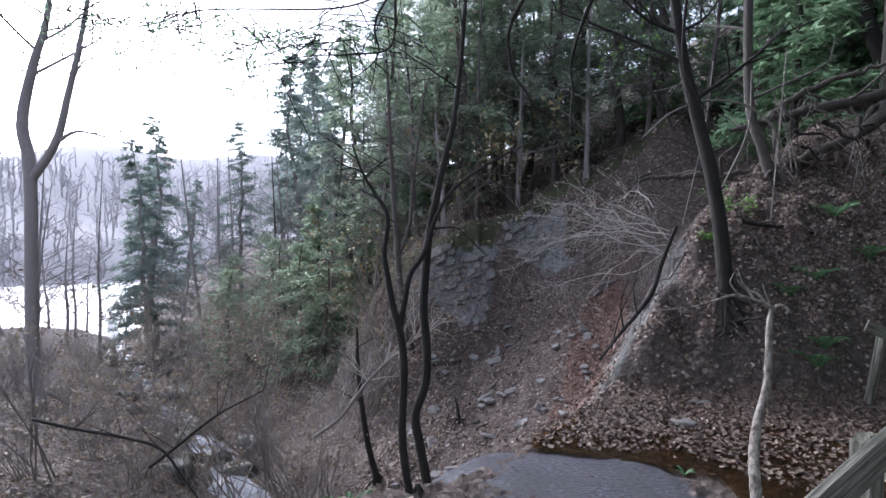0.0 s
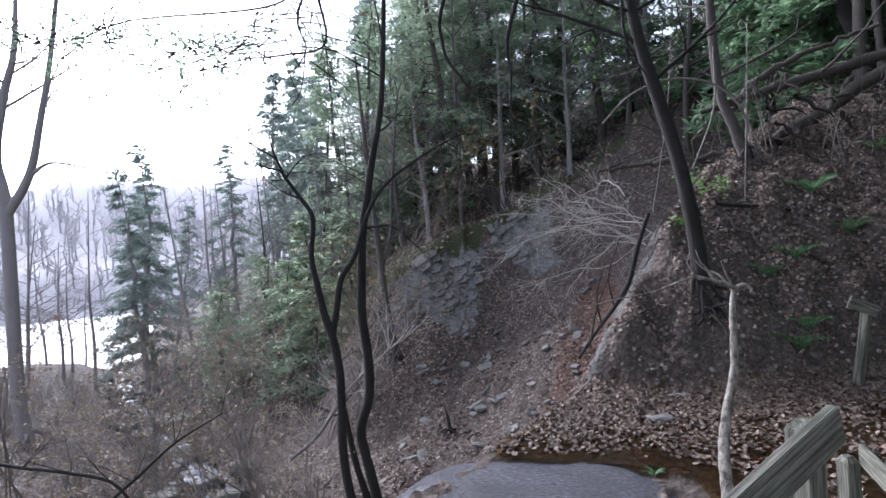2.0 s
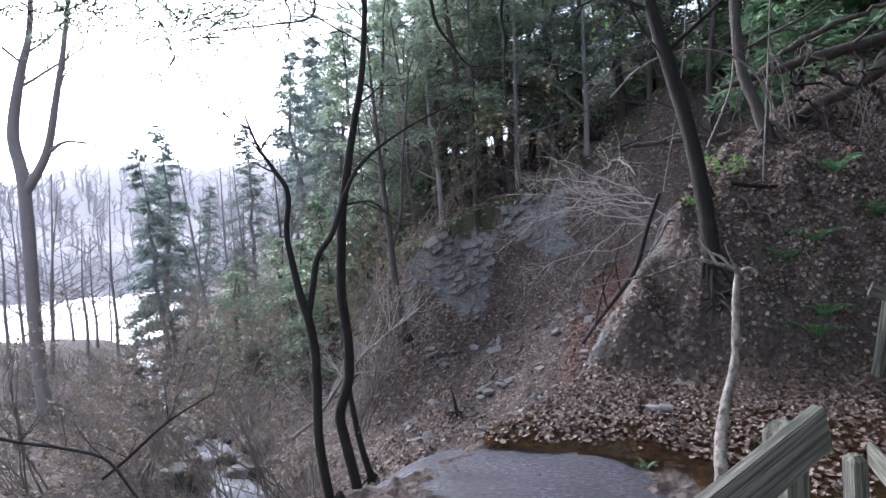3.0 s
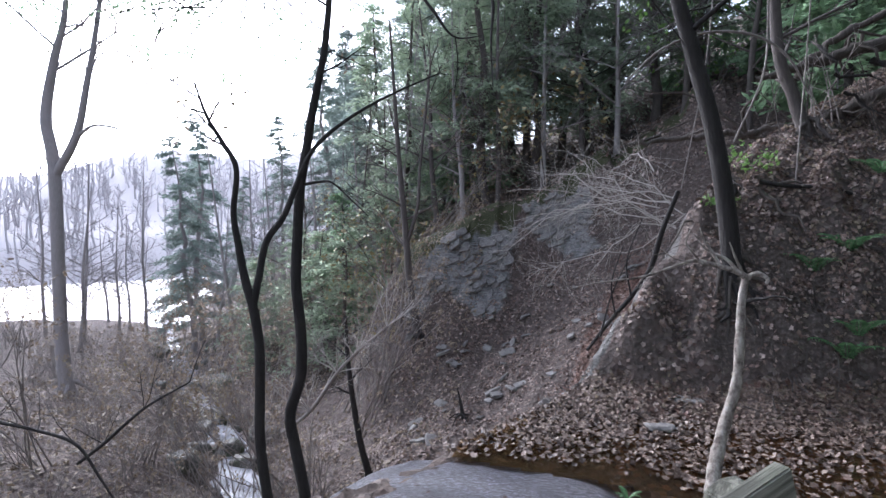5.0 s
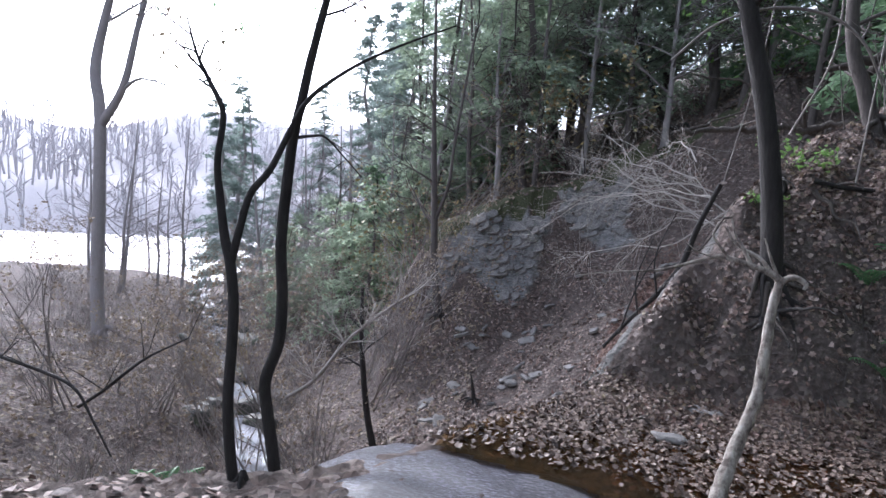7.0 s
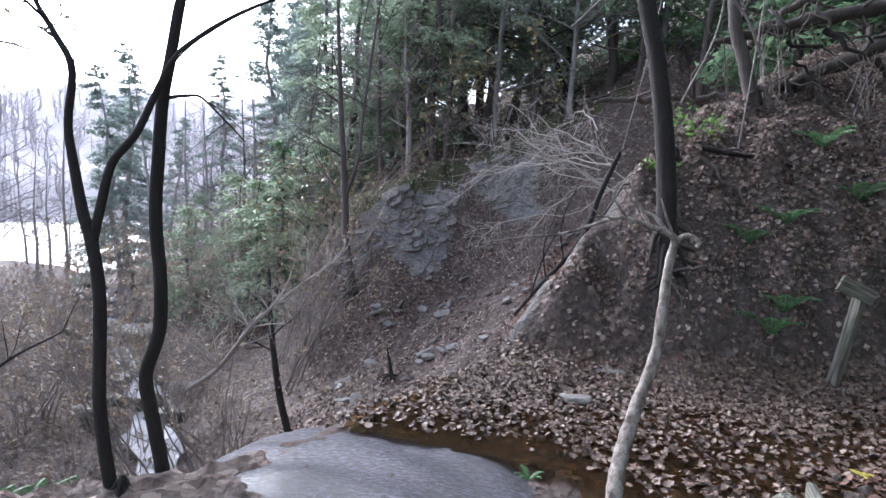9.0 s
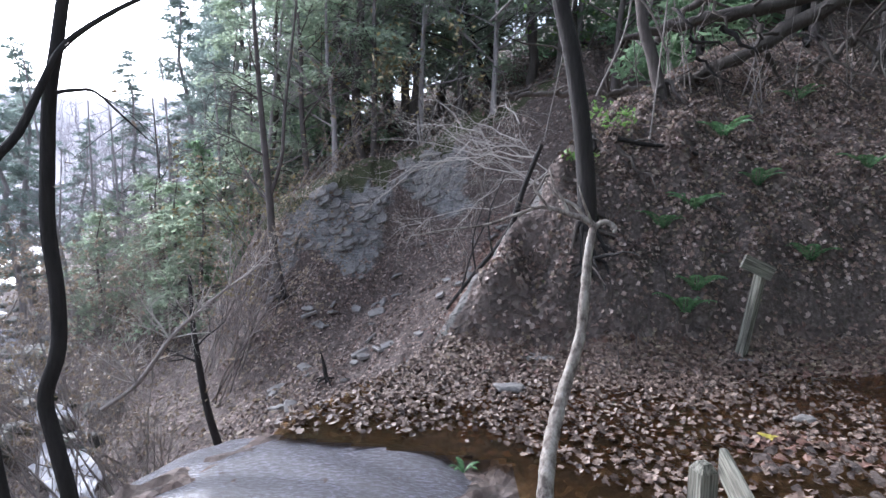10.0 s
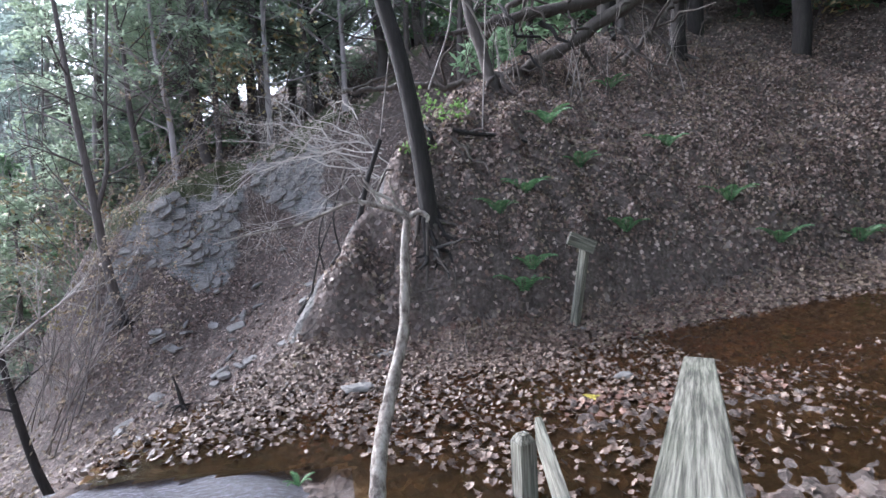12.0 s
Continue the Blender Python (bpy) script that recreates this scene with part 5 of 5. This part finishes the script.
# broken stumps on the gully slope
for x, y, h, n in ((-0.75, 11.0, 0.7, 5), (-2.5, 13.8, 0.4, 5)):
    sp = thing("stump", "dark broken stump with torn root ends", "stump", "stumps of the gully slope")
    g = gz(x, y)
    along("stem", [([(x + 0.12, y - 0.05, g - 0.08), (x + 0.03, y, g + 0.1), (x - 0.03, y + 0.02, g + h * 0.6), (x - 0.1, y + 0.03, g + h)], [0.06, 0.055, 0.035, 0.008])], M_DARK, sp)
    for k in range(n):
        a = 6.28 * k / n + 0.4
        along("root", [([(x + 0.02, y, g + 0.1), (x + 0.15 * math.cos(a), y + 0.15 * math.sin(a), g + 0.08), (x + 0.34 * math.cos(a), y + 0.34 * math.sin(a), gz(x + 0.34 * math.cos(a), y + 0.34 * math.sin(a)) - 0.02)], [0.035, 0.02, 0.006])], M_DARK, sp)
# the shale band of the gully's far wall: slabs proud of one another
cliff = tagged(new("cliff"), "stepped grey shale ledges of the gully wall", "cliff", kind="structure")
slabs = []
for k in range(4):
    o = stone(40 + k, (0.7, 0.5, 0.035), "", "shale_slab", "", True)
    del o["category"]
    me = o.data
    bpy.data.objects.remove(o)
    slabs.append(me)
for k in range(420):
    x = r.uniform(-2.9, 3.2)
    d = r.uniform(-0.6, 1.0)
    y = 16.2 + 0.25 * (x - 2) + 0.5 * math.sin(x * 0.7) + d
    if math.sin(1.25 * x + 0.4) * math.sin(1.1 * y + 0.5 * x) < r.uniform(-0.4, 0.5):
        continue
    o = part("slab", slabs[k % 4], cliff)
    o.matrix_basis = pose(x, y, gz(x, y) - 0.04 + r.normal(0, 0.02), r.normal(50, 8), r.normal(-24, 6), r.normal(12, 14)) @ Matrix.Diagonal((r.uniform(0.15, 0.42), r.uniform(0.15, 0.4), r.uniform(0.6, 1.6), 1))

# ---- fallen leaves ----
def litter(name, x, y, size, mat, seed, shape, label, lift=0.012, tilt=0.45, floor=None):
    rr = np.random.default_rng(seed)
    z = ground_z(x, y) + lift + rr.random(len(x)) * 0.02
    n = ground_n(x, y)
    if floor is not None:
        wet = z < floor + 0.02
        z = np.where(wet, floor + 0.006 + rr.random(len(x)) * 0.01, z)
        n[wet] = (0, 0, 1)
    v, f = leaves(np.stack([x, y, z], -1), size, rr, shape, n, tilt)
    return tagged(new(name, fast_mesh(name, v, f, mat)), label, "leaves", kind="stuff")


def clumpy(n, x0, x1, y0, y1, rr, keep):
    x, y = rr.uniform(x0, x1, n), rr.uniform(y0, y1, n)
    k = keep(x, y) > rr.random(n)
    return x[k], y[k]


r = np.random.default_rng(3)
patch = lambda x, y: np.clip(0.5 + 0.55 * np.sin(1.9 * x + 1.1 * np.sin(1.7 * y)) * np.sin(2.3 * y + 0.8 * x) + 0.3 * np.sin(5.1 * x - 3.3 * y), 0.03, 1)
on_shelf = lambda x, y: (ledge(x, y) > -0.12) & (hill(x, y) < 0.25)
flow = lambda x, y: sstep(0.25, 0.75, abs(y - np.interp(x, [1.5, 2.5, 3.6, 4.6, 5.6, 7.0, 8.5, 11], [3.4, 3.6, 3.9, 4.1, 4.3, 4.2, 4.0, 3.8])))
x, y = clumpy(80000, 0.4, 9, 2.2, 5.6, r, lambda x, y: on_shelf(x, y) * (0.3 + 0.7 * patch(x, y)) * (0.36 - 0.24 * sstep(2.6, 3.6, x) + (0.64 + 0.24 * sstep(2.6, 3.6, x)) * sstep(3.9, 4.7, y - 0.03 * x + 0.16 * np.sin(2.1 * x) + 0.1 * np.sin(5.3 * x))) * (0.6 + 0.4 * flow(x, y)) * sstep(3.25, 3.55, y + 1.2 * np.maximum(x - 2.2, 0)))
litter("fallen_leaves", x, y, 0.055, M_LEAFWET, 61, 0, "brown and tan oak leaves drifted along the stream bank", 0.012, 0.38, 0.0)
x, y = clumpy(5200, 2.4, 8, 1.4, 3.9, r, lambda x, y: sstep(3.6, 2.7, y - 0.15 * (x - 3)) * (0.03 + 0.2 * patch(x + 3, y) ** 1.6) * sstep(2.4, 3.0, x))
litter("fallen_leaves", x, y, 0.058, M_LEAFWET, 62, 0, "oak leaves gathered on the near side of the stream", 0.015, 0.4, 0.0)
x, y = clumpy(90000, 2.2, 15, 5.0, 12.5, r, lambda x, y: (hill(x, y) > 0.1) * (0.35 + 0.65 * patch(x * 1.7, y * 1.4)) * (0.4 + 0.6 * np.maximum(sstep(0.75, 1.15, hill(x, y)), sstep(6.5, 8.0, x))) * sstep(13, 6, y) * sstep(1.15, 1.5, x - 1.74 - 0.28 * (y - 5.75) + 3 * sstep(5.9, 5.5, y)))
litter("fallen_leaves", x, y, 0.062, M_LEAF, 63, 0, "dry brown leaf litter covering the hillside", 0.012, 0.7)
x, y = clumpy(60000, 2.6, 10, 5.1, 9.5, r, lambda x, y: (hill(x, y) > 0.15) * patch(x * 3.1, y * 2.7) ** 2 * patch(x * 0.8 + 2, y) * (0.4 + 0.6 * np.maximum(sstep(0.75, 1.15, hill(x, y)), sstep(6.5, 8.0, x))) * sstep(1.2, 1.6, x - 1.74 - 0.28 * (y - 5.75) + 3 * sstep(5.9, 5.5, y)))
litter("fallen_leaves", x, y, 0.058, M_LEAF, 73, 0, "curled oak leaves caught in clumps on the bank", 0.02, 0.9)
x, y = clumpy(22000, -3, 6, 5.2, 16, r, lambda x, y: (hill(x, y) < 0.2) * (0.15 + 0.85 * patch(x, y * 0.7)) * (ledge(x, y) < -0.1))
litter("fallen_leaves", x, y, 0.10, M_LEAF, 64, 1, "grey-brown leaf litter on the gully slope", 0.01, 0.5)
x, y = clumpy(16000, 0.0, 5.5, 6.2, 15.5, r, lambda x, y: np.exp(-((x - (1.6 + 0.28 * (y - 8))) / 0.62) ** 2) * (hill(x, y) < 0.3))
litter("fallen_leaves", x, y, 0.08, M_LEAFRED, 65, 1, "fresh red-brown leaves filling the gully", 0.012, 0.5)
x, y = clumpy(24000, -16, 12, 16.5, 36, r, lambda x, y: (x > stream_x(y) + 1) * 0.9)
litter("fallen_leaves", x, y, 0.17, M_LEAF, 66, 1, "leaf litter on the forest floor", 0.01, 0.5)
x, y = clumpy(20000, -18, -1, 3.5, 24, r, lambda x, y: 0.9 * (abs(x - stream_x(y)) > 0.8))
litter("fallen_leaves", x, y, 0.13, M_TAN, 67, 1, "pale leaf litter on the valley side", 0.01, 0.5)
x, y = clumpy(2500, -2, 3, -1.5, 2.2, r, lambda x, y: 0.8 * (ledge(x, y) > -0.3))
litter("fallen_leaves", x, y, 0.1, M_LEAF, 68, 1, "leaves trodden on the trail", 0.01, 0.3)
x, y = clumpy(9000, 0.4, 5.5, 3.2, 5.3, r, lambda x, y: on_shelf(x, y) * (0.2 + 0.5 * patch(x * 2.3, y * 1.6) ** 1.5) * sstep(3.3, 3.9, y + 0.06 * x))
litter("fallen_leaves", x, y, 0.05, M_LEAFWET, 71, 0, "wet red-brown leaves on the pool's rim", 0.014, 0.4, 0.0)
x, y = clumpy(16000, 1.0, 11, 4.6, 10, r, lambda x, y: 0.6 * (0.4 + 0.6 * np.maximum(sstep(0.75, 1.15, hill(x, y)), sstep(6.5, 8.0, x))) * patch(x * 2.1 + 1, y * 1.9) * ((hill(x, y) > 0.12) | on_shelf(x, y)) * sstep(1.3, 1.7, x - 1.74 - 0.28 * (y - 5.75) + 3 * sstep(5.9, 5.5, y)))
litter("fallen_leaves", x, y, 0.05, M_TAN, 74, 0, "pale dry leaves scattered over the brown litter", 0.03, 0.7, 0.0)
x, y = clumpy(9000, 2.0, 7, 3.0, 5.2, r, lambda x, y: on_shelf(x, y) * (0.3 + 0.6 * patch(x * 1.7, y * 2)) * sstep(3.1, 4.0, y + 0.1 * x))
litter("sunken_leaves", x, y, 0.075, M_LEAFRED, 75, 0, "soaked brown leaves lying under the shallow water", 0.0, 0.2, -0.035)
# sticks and root ends strewn over bank and slope
T = Tubes()
rr = np.random.default_rng(72)
for k in range(1100):
    if k < 840:
        x, y = rr.uniform(2.6, 10), rr.uniform(5.1, 9.8)
    elif k < 1010:
        x, y = rr.uniform(-2.5, 3.0), rr.uniform(5.6, 15)
    else:
        x, y = rr.uniform(1.2, 7), rr.uniform(4.3, 5.4)
    z = gz(x, y) + 0.02
    L = rr.uniform(0.1, 0.5) * (1.0 if k < 1010 else 0.6)
    a = rr.random() * 6.28
    e = (x + L * math.cos(a), y + L * math.sin(a))
    T.add(rough_line((x, y, z), (e[0], e[1], gz(*e) + rr.uniform(0.02, 0.12)), 5, rr, 0.35), [rr.uniform(0.004, 0.01), 0.002], 4)
tagged(new("twig_litter", T.mesh("twig_litter", M_LOG)), "dead sticks strewn over the bank and gully slope", "twigs", kind="stuff")
T = Tubes()
for k in range(150):
    x = rr.uniform(2.5, 6.5)
    y = 5.25 + rr.uniform(0.1, 0.9) + 0.1 * abs(x - 4)
    z = gz(x, y)
    T.add(rough_line((x, y, z + 0.03), (x + rr.normal(0, 0.12), y - rr.uniform(0.05, 0.25), z - rr.uniform(0.05, 0.25)), 5, rr, 0.5), [0.007, 0.002], 3)
tagged(new("root_ends", T.mesh("root_ends", M_LOG)), "fine root ends hanging from the cut bank", "roots", kind="stuff")
yl = litter("yellow_leaf", np.array([4.13]), np.array([3.41]), 0.125, M_YLEAF, 70, 0, "bright yellow leaf floating on the brown water", 0.01, 0.05, 0.0)
del yl["kind"]

# ---- far woods beyond the river, haze painted into their colour ----
T = Tubes()
rr = np.random.default_rng(90)
for k in range(900):
    s = rr.uniform(166, 330)
    q = rr.uniform(-150, 190)
    x, y = -0.72 * s + 0.69 * q, 0.69 * s + 0.72 * q
    z = -10.5 + 14 * float(sstep(160, 195, np.array(s))) + 52 * float(sstep(185, 430, np.array(s)))
    h = rr.uniform(9, 17)
    T.add(rough_line((x, y, z - 1), (x + rr.normal(0, 1), y, z + h), 4, rr, 0.2), [0.4, 0.1], 3)
    for j in range(5):
        u = rr.uniform(0.35, 0.9)
        a = rr.random() * 6.28
        T.add([(x, y, z + h * u), (x + 3 * math.cos(a), y + 3 * math.sin(a), z + h * u + 2.5)], [0.2, 0.06], 3)
tagged(new("far_woods", T.mesh("far_woods", M_FAR_HAZE)), "leafless woods on the hills beyond the river, painted pale as if in haze", "woods", kind="stuff")
